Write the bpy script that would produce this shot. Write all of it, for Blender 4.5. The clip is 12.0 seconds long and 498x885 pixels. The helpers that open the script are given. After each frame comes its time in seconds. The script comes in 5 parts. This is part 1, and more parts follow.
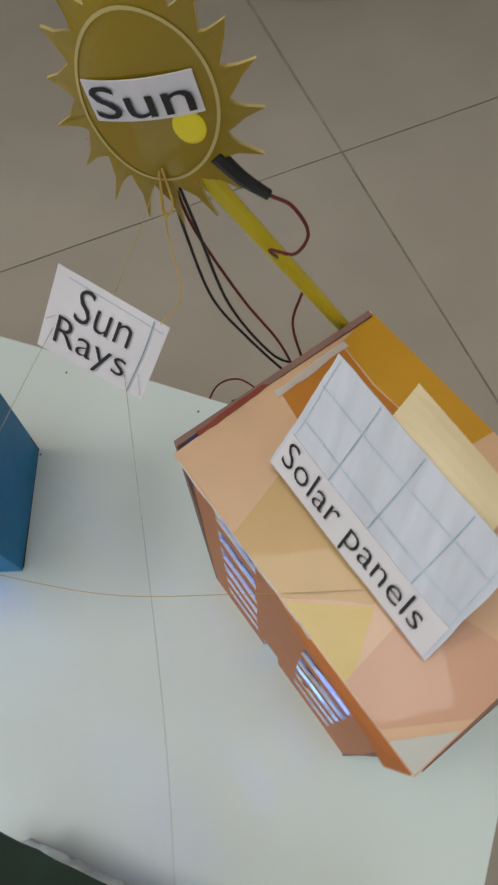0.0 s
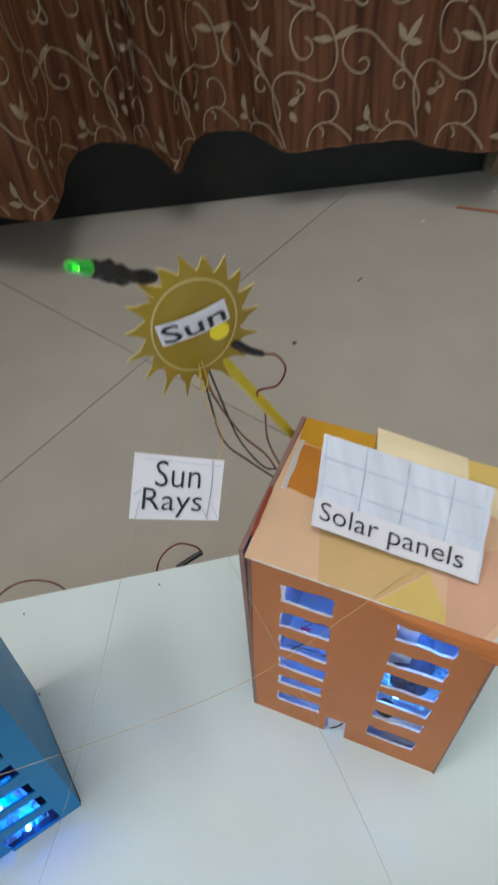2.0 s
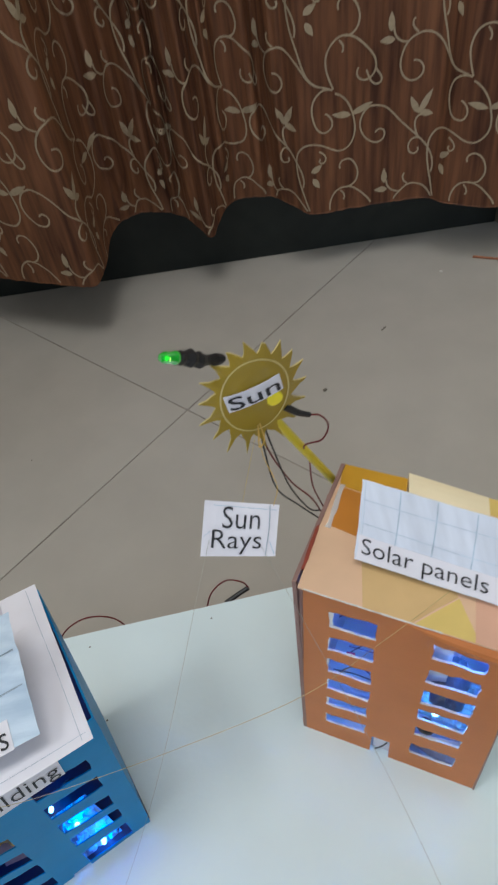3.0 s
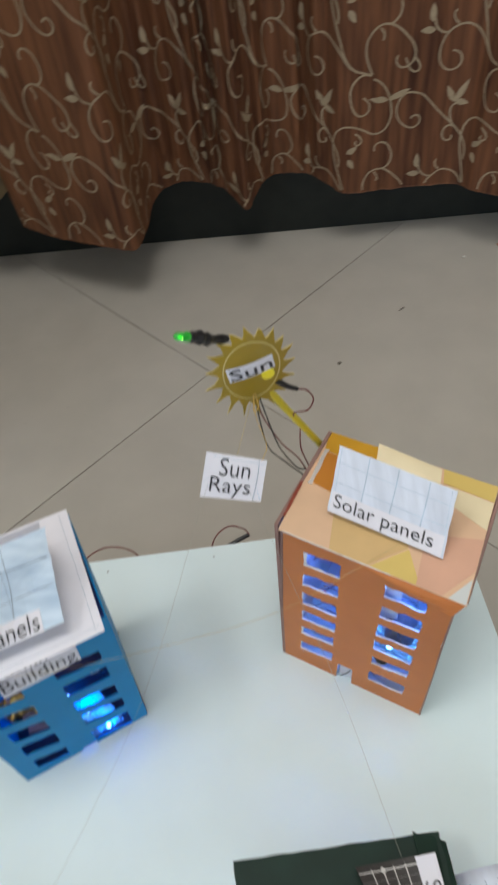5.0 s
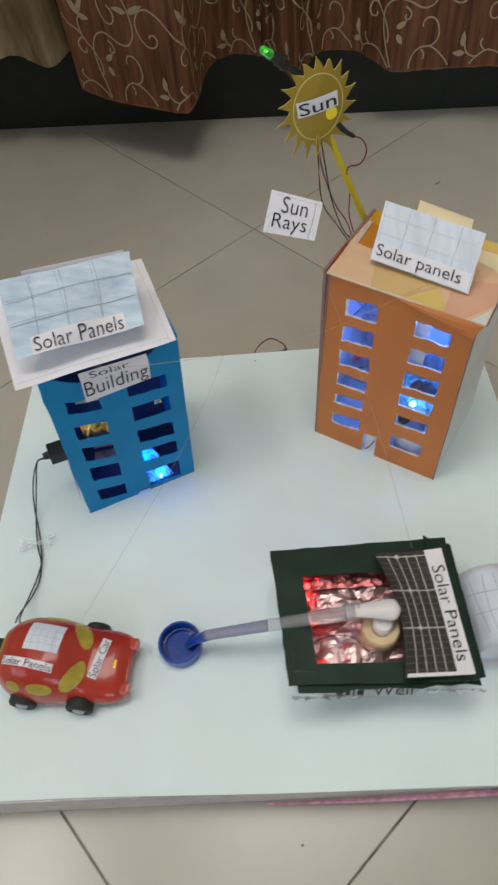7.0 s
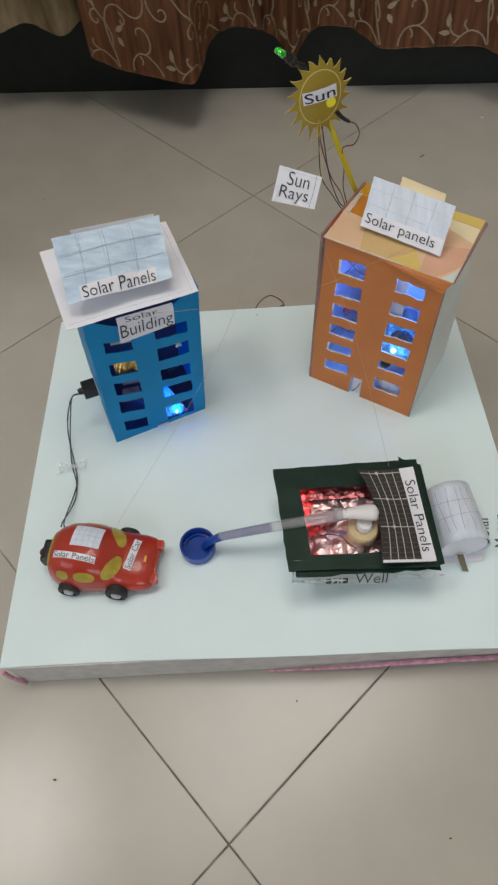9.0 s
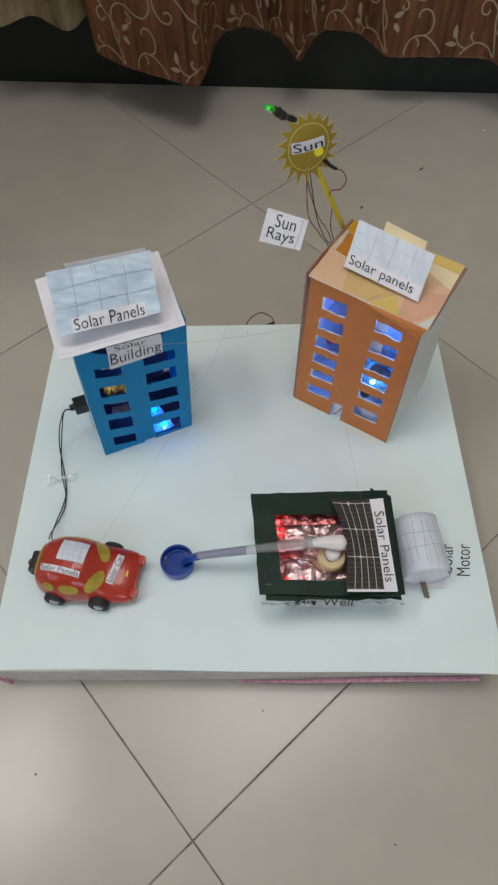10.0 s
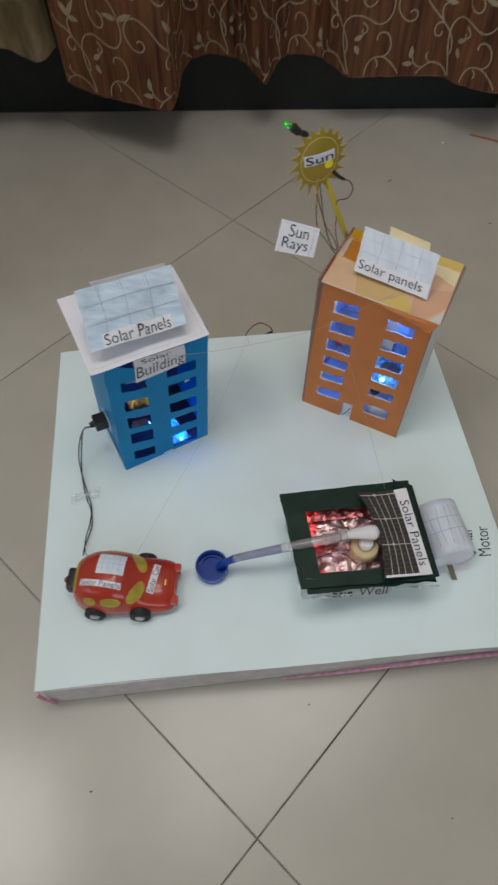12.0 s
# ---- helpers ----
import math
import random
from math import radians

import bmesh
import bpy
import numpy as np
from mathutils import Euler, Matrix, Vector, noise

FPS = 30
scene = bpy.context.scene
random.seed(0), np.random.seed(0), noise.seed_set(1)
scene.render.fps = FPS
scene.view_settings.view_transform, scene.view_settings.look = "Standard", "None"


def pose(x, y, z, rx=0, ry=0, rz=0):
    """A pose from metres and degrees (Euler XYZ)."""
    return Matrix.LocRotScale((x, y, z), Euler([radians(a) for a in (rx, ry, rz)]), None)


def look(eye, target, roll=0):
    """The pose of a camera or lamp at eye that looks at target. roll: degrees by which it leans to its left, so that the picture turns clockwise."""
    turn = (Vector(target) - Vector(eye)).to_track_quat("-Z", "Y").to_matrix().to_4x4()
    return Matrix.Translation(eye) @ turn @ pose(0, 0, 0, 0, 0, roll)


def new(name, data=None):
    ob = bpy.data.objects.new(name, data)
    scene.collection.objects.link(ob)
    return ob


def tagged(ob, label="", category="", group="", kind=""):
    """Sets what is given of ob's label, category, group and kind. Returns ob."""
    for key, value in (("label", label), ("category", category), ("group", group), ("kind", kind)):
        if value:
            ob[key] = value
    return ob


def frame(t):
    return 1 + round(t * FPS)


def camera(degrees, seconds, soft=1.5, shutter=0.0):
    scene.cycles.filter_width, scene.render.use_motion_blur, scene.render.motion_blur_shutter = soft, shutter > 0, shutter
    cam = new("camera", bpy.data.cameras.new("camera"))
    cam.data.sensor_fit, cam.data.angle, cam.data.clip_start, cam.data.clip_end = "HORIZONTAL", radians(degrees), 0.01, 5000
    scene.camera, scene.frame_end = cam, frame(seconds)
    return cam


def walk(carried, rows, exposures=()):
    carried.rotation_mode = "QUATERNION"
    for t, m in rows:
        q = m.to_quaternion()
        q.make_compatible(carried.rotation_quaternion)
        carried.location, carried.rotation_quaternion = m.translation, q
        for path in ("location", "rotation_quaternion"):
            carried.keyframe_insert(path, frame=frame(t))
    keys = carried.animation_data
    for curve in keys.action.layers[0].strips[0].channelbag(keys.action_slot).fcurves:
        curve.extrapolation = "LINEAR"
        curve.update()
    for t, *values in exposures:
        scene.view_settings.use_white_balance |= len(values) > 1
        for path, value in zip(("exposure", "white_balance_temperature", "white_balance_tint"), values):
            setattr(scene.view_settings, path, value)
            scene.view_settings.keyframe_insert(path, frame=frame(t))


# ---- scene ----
cam = camera(43.7, 12.0, soft=2.3, shutter=0.5)
PATH = [
    (0, (0.379, 0.256, 0.431), (-0.062, 0.949, -1.393), -12.8),
    (0.5, (0.366, 0.232, 0.429), (0.014, 1.088, -1.344), -9.9),
    (1, (0.338, 0.228, 0.47), (0.125, 1.232, -1.247), -6.5),
    (1.3, (0.311, 0.217, 0.476), (0.312, 1.293, -1.21), -4.6),
    (1.5, (0.296, 0.209, 0.471), (0.342, 1.326, -1.187), -5.1),
    (2, (0.299, 0.176, 0.49), (0.445, 1.436, -1.055), -5.8),
    (2.5, (0.284, 0.163, 0.534), (0.486, 1.473, -0.964), -5.9),
    (2.9, (0.283, 0.154, 0.529), (0.397, 1.511, -0.935), -9.1),
    (3, (0.284, 0.15, 0.533), (0.374, 1.516, -0.925), -9.5),
    (3.2, (0.294, 0.143, 0.547), (0.397, 1.527, -0.893), -9.8),
    (4.8, (0.289, 0.121, 0.589), (0.383, 1.377, -0.965), -7.0),
    (5, (0.302, 0.101, 0.583), (0.276, 1.391, -0.946), -8.6),
    (5.5, (0.325, 0.052, 0.557), (0.202, 1.286, -1.012), -9.7),
    (6, (0.304, 0.0, 0.549), (0.283, 1.196, -1.054), -6.5),
    (6.5, (0.27, -0.04, 0.541), (0.195, 1.153, -1.062), -6.2),
    (6.6, (0.271, -0.045, 0.539), (0.183, 1.153, -1.06), -6.7),
    (7, (0.259, -0.066, 0.538), (0.179, 1.135, -1.059), -7.1),
    (7.2, (0.244, -0.072, 0.537), (0.199, 1.13, -1.061), -7.0),
    (8.8, (0.23, -0.142, 0.599), (0.256, 0.972, -1.062), -2.6),
    (9, (0.239, -0.148, 0.601), (0.205, 0.967, -1.059), -4.8),
    (9.5, (0.273, -0.141, 0.626), (0.155, 0.915, -1.069), -5.1),
    (10, (0.261, -0.12, 0.655), (0.222, 0.916, -1.055), -2.7),
    (10.5, (0.197, -0.107, 0.674), (0.301, 0.881, -1.062), 0.8),
    (11, (0.177, -0.109, 0.696), (0.371, 0.846, -1.05), 4.6),
    (11.5, (0.16, -0.104, 0.7), (0.289, 0.839, -1.059), 2.5),
    (12, (0.189, -0.141, 0.664), (0.298, 0.941, -1.014), -0.3),
]
walk(cam, [(t, look(eye, target, roll)) for t, eye, target, roll in PATH],
     [(0, -0.31, 6450, 10), (1, -0.27, 6350, 10), (1.5, -0.12, 6250, 10), (2.5, -0.01, 5850, 10), (3, 0.02, 5850, 10), (5, 0.13, 6050, 10),
      (6, 0.01, 6250, 10), (7, -0.06, 6350, 10), (9, -0.09, 6300, 10), (9.5, -0.10, 6260, 10), (10.5, -0.24, 6160, 10), (12, -0.33, 6160, 10)])

# ---- world and light ----
world = bpy.data.worlds.new("world")
scene.world = world
world.use_nodes = True
wn = world.node_tree.nodes
sky = wn.new("ShaderNodeTexSky")
sky.sky_type, sky.sun_disc = "NISHITA", False
sky.sun_elevation, sky.sun_rotation = radians(40), radians(250)
world.node_tree.links.new(sky.outputs[0], wn["Background"].inputs[0])
wn["Background"].inputs[1].default_value = 0.1


def area(name, place, target, sx, sy, power, colour):
    lamp = bpy.data.lights.new(name, "AREA")
    lamp.shape, lamp.size, lamp.size_y, lamp.energy, lamp.color = "RECTANGLE", sx, sy, power, colour
    ob = new(name, lamp)
    ob.matrix_world = look(place, target)
    return ob


def point(name, place, power, colour, radius=0.004):
    lamp = bpy.data.lights.new(name, "POINT")
    lamp.energy, lamp.color, lamp.shadow_soft_size = power, colour, radius
    ob = new(name, lamp)
    ob.location = place
    return ob


WINDOW_POWER, SOUTH_POWER, CEILING_POWER = 9.0, 22.5, 12.5
area("window_light_west", (-2.16, -1.4, 1.55), (0.3, 0.3, 0.2), 1.5, 1.2, WINDOW_POWER, (0.76, 0.90, 1.0))
# Unseen source, added as fill for the surfaces that face the front.
area("fill_light_south", (0.6, -3.76, 1.6), (0.5, 0.9, 0.2), 1.6, 1.2, SOUTH_POWER, (0.87, 0.91, 1.0))
area("overhead_light", (-0.95, 0.05, 2.66), (-0.9, 0.06, 0.0), 0.6, 0.45, CEILING_POWER, (1.0, 0.955, 0.87))
# A second, unseen overhead lamp, added to fill the middle of the board.
area("overhead_light", (0.3, 0.42, 2.66), (0.28, 0.46, 0.0), 1.2, 0.7, CEILING_POWER * 1.42, (1.0, 0.955, 0.87))


# ---- materials ----
def mat(name, base, rough=0.6, var=0.12, scale=60.0, bump=0.15, bump_scale=300.0, metal=0.0, spec=0.4,
        stretch=(1, 1, 1), second=None, sheen=0.0, coat=0.0, transmit=0.0, alpha=1.0, per_object=0.0, glow=0.0):
    """A surface with its colour varied at two scales, and a fine relief."""
    m = bpy.data.materials.new(name)
    m.use_nodes = True
    nt = m.node_tree
    n, link = nt.nodes, nt.links.new
    bsdf = n["Principled BSDF"]
    co = n.new("ShaderNodeTexCoord")
    mp = n.new("ShaderNodeMapping")
    mp.inputs["Scale"].default_value = stretch
    link(co.outputs["Object"], mp.inputs[0])
    big = n.new("ShaderNodeTexNoise")
    big.inputs["Scale"].default_value, big.inputs["Detail"].default_value = scale * 0.12, 3
    fine = n.new("ShaderNodeTexNoise")
    fine.inputs["Scale"].default_value, fine.inputs["Detail"].default_value = scale, 5
    for t in (big, fine):
        link(mp.outputs[0], t.inputs["Vector"])
    add = n.new("ShaderNodeMath")
    add.operation = "MULTIPLY_ADD"
    add.inputs[1].default_value = 0.6
    link(fine.outputs[0], add.inputs[0])
    half = n.new("ShaderNodeMath")
    half.operation, half.inputs[1].default_value = "MULTIPLY", 0.4
    link(big.outputs[0], half.inputs[0])
    link(half.outputs[0], add.inputs[2])
    ramp = n.new("ShaderNodeValToRGB")
    lo = second or [c * (1 - var) for c in base]
    hi = [min(1.0, c * (1 + var * 0.6)) for c in base]
    ramp.color_ramp.elements[0].position, ramp.color_ramp.elements[1].position = 0.35, 0.62
    ramp.color_ramp.elements[0].color, ramp.color_ramp.elements[1].color = (*lo, 1), (*hi, 1)
    link(add.outputs[0], ramp.inputs[0])
    colour = ramp.outputs[0]
    if per_object:
        info = n.new("ShaderNodeObjectInfo")
        mr = n.new("ShaderNodeMapRange")
        mr.inputs[3].default_value, mr.inputs[4].default_value = 1 - per_object, 1 + per_object
        link(info.outputs["Random"], mr.inputs[0])
        hsv = n.new("ShaderNodeHueSaturation")
        link(mr.outputs[0], hsv.inputs["Value"])
        link(colour, hsv.inputs["Color"])
        colour = hsv.outputs[0]
    link(colour, bsdf.inputs["Base Color"])
    bsdf.inputs["Roughness"].default_value = rough
    bsdf.inputs["Metallic"].default_value = metal
    bsdf.inputs["Specular IOR Level"].default_value = spec
    bsdf.inputs["Sheen Weight"].default_value = sheen
    bsdf.inputs["Coat Weight"].default_value = coat
    bsdf.inputs["Transmission Weight"].default_value = transmit
    bsdf.inputs["Alpha"].default_value = alpha
    if glow:
        bsdf.inputs["Emission Color"].default_value = (*base, 1)
        bsdf.inputs["Emission Strength"].default_value = glow
    if bump:
        rel = n.new("ShaderNodeTexNoise")
        rel.inputs["Scale"].default_value, rel.inputs["Detail"].default_value = bump_scale, 4
        link(mp.outputs[0], rel.inputs["Vector"])
        b = n.new("ShaderNodeBump")
        b.inputs["Strength"].default_value, b.inputs["Distance"].default_value = bump, 0.001
        link(rel.outputs[0], b.inputs["Height"])
        link(b.outputs[0], bsdf.inputs["Normal"])
    return m


M_TILE = mat("floor_tile", (0.472, 0.438, 0.380), 0.24, 0.06, 14, 0.015, 40, spec=0.5, per_object=0.02)
M_GROUT = mat("grout", (0.11, 0.095, 0.08), 0.85, 0.3, 45, 0.3, second=(0.42, 0.38, 0.33))
M_WALL = mat("wall_paint", (0.76, 0.73, 0.65), 0.7, 0.06, 12, 0.1)
M_CEIL = mat("ceiling_paint", (0.84, 0.84, 0.82), 0.8, 0.04, 12, 0.1)
M_PLINTH = mat("black_stone", (0.018, 0.021, 0.018), 0.45, 0.2, 40, 0.05, spec=0.25)
M_BOARD = mat("board_paper", (0.79, 0.91, 0.92), 0.55, 0.035, 14, 0.08, 220)
M_FOAM = mat("foam_edge", (0.60, 0.57, 0.54), 0.8, 0.15, 80, 0.4, 160)
M_PINK = mat("pink_tape", (0.70, 0.34, 0.46), 0.35, 0.35, 200, 0.5, 700)
M_ORANGE = mat("orange_card", (0.60, 0.203, 0.055), 0.5, 0.07, 30, 0.1, 250)
M_BLUE = mat("blue_card", (0.006, 0.235, 0.52), 0.45, 0.08, 30, 0.3, 60, spec=0.25)
M_INNER = mat("card_inside", (0.66, 0.64, 0.66), 0.7, 0.1, 40, 0.2)
# The dim interior of the blue building, its shade put into the colour.
M_INNER_SHADE = mat("blue_inside_shade", (0.060, 0.045, 0.085), 0.7, 0.2, 40, 0.2)
M_EDGE = mat("torn_card_edge", (0.78, 0.74, 0.70), 0.8, 0.2, 300, 0.4)
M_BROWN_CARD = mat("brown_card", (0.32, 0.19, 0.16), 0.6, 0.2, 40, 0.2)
M_WHITE_CARD = mat("white_card", (0.70, 0.72, 0.70), 0.6, 0.06, 20, 0.12)
M_WINDOW_TORN = mat("torn_white_fibre", (0.86, 0.84, 0.82), 0.8, 0.1, 300, 0.4)
M_RED_RIM = mat("dark_red_rim", (0.30, 0.055, 0.03), 0.4, 0.3, 80, 0.2)
M_MAGENTA = mat("magenta_card", (0.34, 0.05, 0.16), 0.6, 0.2, 80, 0.2)
M_PEACH = mat("peach_card", (0.82, 0.55, 0.35), 0.30, 0.08, 30, 0.06, coat=0.3)
M_DARK_ORANGE = mat("dark_orange_print", (0.60, 0.235, 0.030), 0.35, 0.08, 30, 0.06, coat=0.3)
M_AMBER = mat("amber_print", (0.68, 0.36, 0.025), 0.35, 0.08, 30, 0.06, coat=0.3)
M_TAN = mat("tan_print", (0.72, 0.49, 0.22), 0.35, 0.08, 30, 0.06, coat=0.3)
M_YELLOW_PRINT = mat("yellow_print", (0.78, 0.58, 0.17), 0.35, 0.08, 30, 0.06, coat=0.3)
M_ROSE = mat("rose_print", (0.76, 0.44, 0.30), 0.35, 0.08, 30, 0.06, coat=0.3)
M_CREAM = mat("cream_card", (0.90, 0.77, 0.50), 0.5, 0.06, 30, 0.1)
M_PAPER = mat("white_paper", (0.86, 0.845, 0.90), 0.65, 0.04, 40, 0.15, 120)
M_PAPER_BLUE = mat("crayon_blue_paper", (0.60, 0.71, 0.82), 0.65, 0.22, 30, 0.2, 120, stretch=(1, 6, 6), second=(0.47, 0.60, 0.74))
M_PAPER_PALE = mat("pale_blue_paper", (0.75, 0.80, 0.90), 0.65, 0.10, 30, 0.15, 120, stretch=(6, 1, 1))
M_INK = mat("black_ink", (0.03, 0.03, 0.035), 0.6, 0.2, 200, 0)
M_PENCIL = mat("pencil_line", (0.34, 0.42, 0.50), 0.6, 0.3, 200, 0)
M_BLUE_PEN_FAINT = mat("faint_blue_pencil", (0.60, 0.70, 0.80), 0.6, 0.2, 200, 0)
M_BLUE_PEN = mat("blue_pencil_line", (0.44, 0.57, 0.68), 0.6, 0.3, 200, 0)
M_SUN = mat("gold_card", (0.36, 0.245, 0.012), 0.3, 0.16, 30, 0.05, coat=0.5)
M_SUN_RING = mat("pale_yellow_line", (0.68, 0.56, 0.22), 0.5, 0.1, 60, 0)
M_STRAW_YELLOW = mat("yellow_plastic", (0.74, 0.61, 0.03), 0.3, 0.06, 40, 0.03)
M_BLACK = mat("black_plastic", (0.018, 0.018, 0.02), 0.4, 0.2, 80, 0.2)
M_RED_WIRE = mat("red_wire", (0.16, 0.02, 0.022), 0.4, 0.2, 80, 0)
M_GREY_WIRE = mat("grey_wire", (0.030, 0.030, 0.032), 0.4, 0.2, 80, 0)
M_THREAD_GOLD = mat("orange_thread", (0.72, 0.47, 0.10), 0.4, 0.2, 200, 0)
M_THREAD = mat("golden_thread", (0.55, 0.42, 0.16), 0.4, 0.2, 200, 0)
M_NYLON = mat("grey_thread", (0.42, 0.42, 0.36), 0.4, 0.2, 200, 0)
M_CAR = mat("red_plastic", (0.42, 0.030, 0.012), 0.30, 0.18, 40, 0.06, coat=0.4)
M_CAR_GLASS = mat("yellow_paint", (0.44, 0.34, 0.045), 0.35, 0.25, 120, 0.05)
M_RUBBER = mat("black_rubber", (0.02, 0.02, 0.021), 0.6, 0.2, 120, 0.3)
M_HUB = mat("white_hub", (0.50, 0.50, 0.51), 0.35, 0.1, 80, 0)
M_GREEN_CARD = mat("dark_green_card", (0.009, 0.030, 0.019), 0.55, 0.25, 40, 0.15, 200, spec=0.25)
M_FOIL = mat("foil", (0.92, 0.66, 0.67), 0.40, 0.08, 60, 0.15, 260, metal=1.0)
M_FOIL_RED = mat("crimson_foil", (0.60, 0.19, 0.20), 0.40, 0.2, 60, 0.15, 260, metal=1.0)
M_FOIL_SIDE = mat("silver_foil", (0.74, 0.76, 0.75), 0.32, 0.1, 60, 0.4, 500, metal=0.85)
M_GREY_SLIP = mat("grey_slip", (0.50, 0.52, 0.50), 0.6, 0.2, 120, 0.2)
M_PANEL = mat("solar_print", (0.040, 0.034, 0.030), 0.45, 0.3, 300, 0.05)
M_GRID = mat("print_line", (0.62, 0.60, 0.56), 0.5, 0.1, 200, 0)
M_GRID_DIM = mat("print_line_dim", (0.16, 0.15, 0.14), 0.5, 0.1, 200, 0)
M_CAP = mat("blue_cap_plastic", (0.010, 0.060, 0.36), 0.25, 0.1, 60, 0.03, coat=0.3)
M_TUBE = mat("clear_tube", (0.86, 0.85, 0.87), 0.15, 0.03, 60, 0, transmit=0.74)
M_TUBE_BLUE = mat("violet_liquid", (0.28, 0.32, 0.66), 0.3, 0.1, 60, 0)
M_KNOB = mat("white_plastic", (0.82, 0.78, 0.76), 0.3, 0.05, 60, 0.03)
M_TAPE_ROLL = mat("tan_tape", (0.70, 0.54, 0.30), 0.35, 0.1, 60, 0.05)
M_CURTAIN = mat("brown_curtain", (0.172, 0.073, 0.033), 0.6, 0.5, 110, 1.0, 160, stretch=(1.0, 1.0, 0.07), second=(0.068, 0.026, 0.014), spec=0.2)
M_VINE = mat("beige_weave", (0.40, 0.31, 0.195), 0.55, 0.15, 200, 0.3, 900)
M_BEIGE = mat("beige_curtain", (0.165, 0.118, 0.058), 0.6, 0.45, 90, 0.8, 260, stretch=(1, 1, 0.3), second=(0.088, 0.062, 0.030))
M_LED_GREEN = mat("green_led", (0.015, 0.42, 0.02), 0.15, 0.2, 200, 0, glow=0.12, transmit=0.3)
M_LED_GREEN_CORE = mat("green_led_core", (0.30, 1.0, 0.08), 0.15, 0.0, 60, 0, glow=5.0)
M_LED_YELLOW = mat("yellow_led", (0.60, 0.50, 0.02), 0.3, 0.05, 60, 0, glow=0.32)
M_LED_BLUE = mat("blue_led", (0.25, 0.62, 1.0), 0.2, 0.0, 60, 0, glow=5.0)
M_LED_RED = mat("red_led", (1.0, 0.03, 0.03), 0.2, 0.0, 60, 0, glow=9.0)
M_GREY_TAPE = mat("dark_tape", (0.16, 0.165, 0.20), 0.35, 0.3, 120, 0.4)
M_WRAP = mat("plastic_wrap", (0.34, 0.46, 0.56), 0.25, 0.1, 120, 0.3, 300, spec=0.6)
M_TAPE = mat("crumpled_tape", (0.90, 0.92, 0.93), 0.15, 0.02, 60, 0, alpha=0.42, spec=0.9)
# Violet-grey of the reflections painted behind the blue building's windows.
M_LILAC_REFLECTION = mat("lilac_reflection", (0.20, 0.16, 0.25), 0.5, 0.4, 120, 0.2)
M_SPECK = mat("dirt_speck", (0.13, 0.115, 0.095), 0.8, 0.3, 200, 0.3)

# ---- building helpers ----
ROOT = {}


def thing(name, at, label="", category="", group="", kind=""):
    """An empty at the base of a thing; its parts are given in world metres."""
    ob = new(name)
    ob.empty_display_size = 0.01
    ob.location = at
    ROOT[ob.name] = Vector(at)
    return tagged(ob, label, category, group, kind)


def part(name, bm, material, parent=None, label="", smooth=False, more=()):
    """Link a bmesh in world metres as one mesh object under a thing or a part."""
    off = ROOT[parent.name] if parent else Vector()
    me = bpy.data.meshes.new(name)
    bm.normal_update()
    bmesh.ops.translate(bm, verts=bm.verts, vec=-off)
    bm.to_mesh(me)
    bm.free()
    for m in (material, *more):
        me.materials.append(m)
    if smooth:
        me.shade_smooth()
    ob = new(name, me)
    if parent:
        ob.parent = parent
    ROOT[ob.name] = off
    return tagged(ob, label)


def solo(name, bm, material, label, category, group="", kind="", smooth=False, more=()):
    """A thing made of a single mesh."""
    ob = part(name, bm, material, None, label, smooth, more)
    return tagged(ob, label, category, group, kind)


def V(*a):
    return Vector(a)


def bilinear(a, b, c, d, bulge=0.0, ripple=0.0):
    """A surface over the corners a (0,0), b (1,0), c (1,1), d (0,1), bulged along its normal."""
    a, b, c, d = (Vector(p) for p in (a, b, c, d))
    n = ((b - a).cross(d - a)).normalized()

    def s(u, v):
        p = a * (1 - u) * (1 - v) + b * u * (1 - v) + c * u * v + d * (1 - u) * v
        h = bulge * 4 * u * (1 - u) * 4 * v * (1 - v)
        if ripple:
            h += ripple * noise.noise(Vector((u * 3.1 + a.x * 50, v * 3.3, a.y * 40)))
        return p + n * h
    return s


def normal_at(s, u, v, e=0.01):
    u0, u1 = (u - e, u + e)
    v0, v1 = (v - e, v + e)
    return (s(u1, v) - s(u0, v)).cross(s(u, v1) - s(u, v0)).normalized()


def lifted(s, h):
    return lambda u, v: s(u, v) + normal_at(s, u, v) * h


def sheet(s, nu=8, nv=8, thick=0.0004, u0=0.0, u1=1.0, v0=0.0, v1=1.0, rough_edge=0.0):
    """A closed thin sheet lying on the surface s."""
    bm = bmesh.new()
    top, low = [], []
    for j in range(nv + 1):
        r1, r2 = [], []
        for i in range(nu + 1):
            u, v = u0 + (u1 - u0) * i / nu, v0 + (v1 - v0) * j / nv
            if rough_edge and (i in (0, nu) or j in (0, nv)):
                u += random.uniform(-1, 1) * rough_edge
                v += random.uniform(-1, 1) * rough_edge
            p = s(u, v)
            r1.append(bm.verts.new(p))
            r2.append(bm.verts.new(p - normal_at(s, u, v) * thick))
        top.append(r1)
        low.append(r2)
    for j in range(nv):
        for i in range(nu):
            bm.faces.new((top[j][i], top[j][i + 1], top[j + 1][i + 1], top[j + 1][i]))
            bm.faces.new((low[j][i], low[j + 1][i], low[j + 1][i + 1], low[j][i + 1]))
    for i in range(nu):
        bm.faces.new((top[0][i], low[0][i], low[0][i + 1], top[0][i + 1]))
        bm.faces.new((top[nv][i], top[nv][i + 1], low[nv][i + 1], low[nv][i]))
    for j in range(nv):
        bm.faces.new((top[j][0], top[j + 1][0], low[j + 1][0], low[j][0]))
        bm.faces.new((top[j][nu], low[j][nu], low[j + 1][nu], top[j + 1][nu]))
    return bm


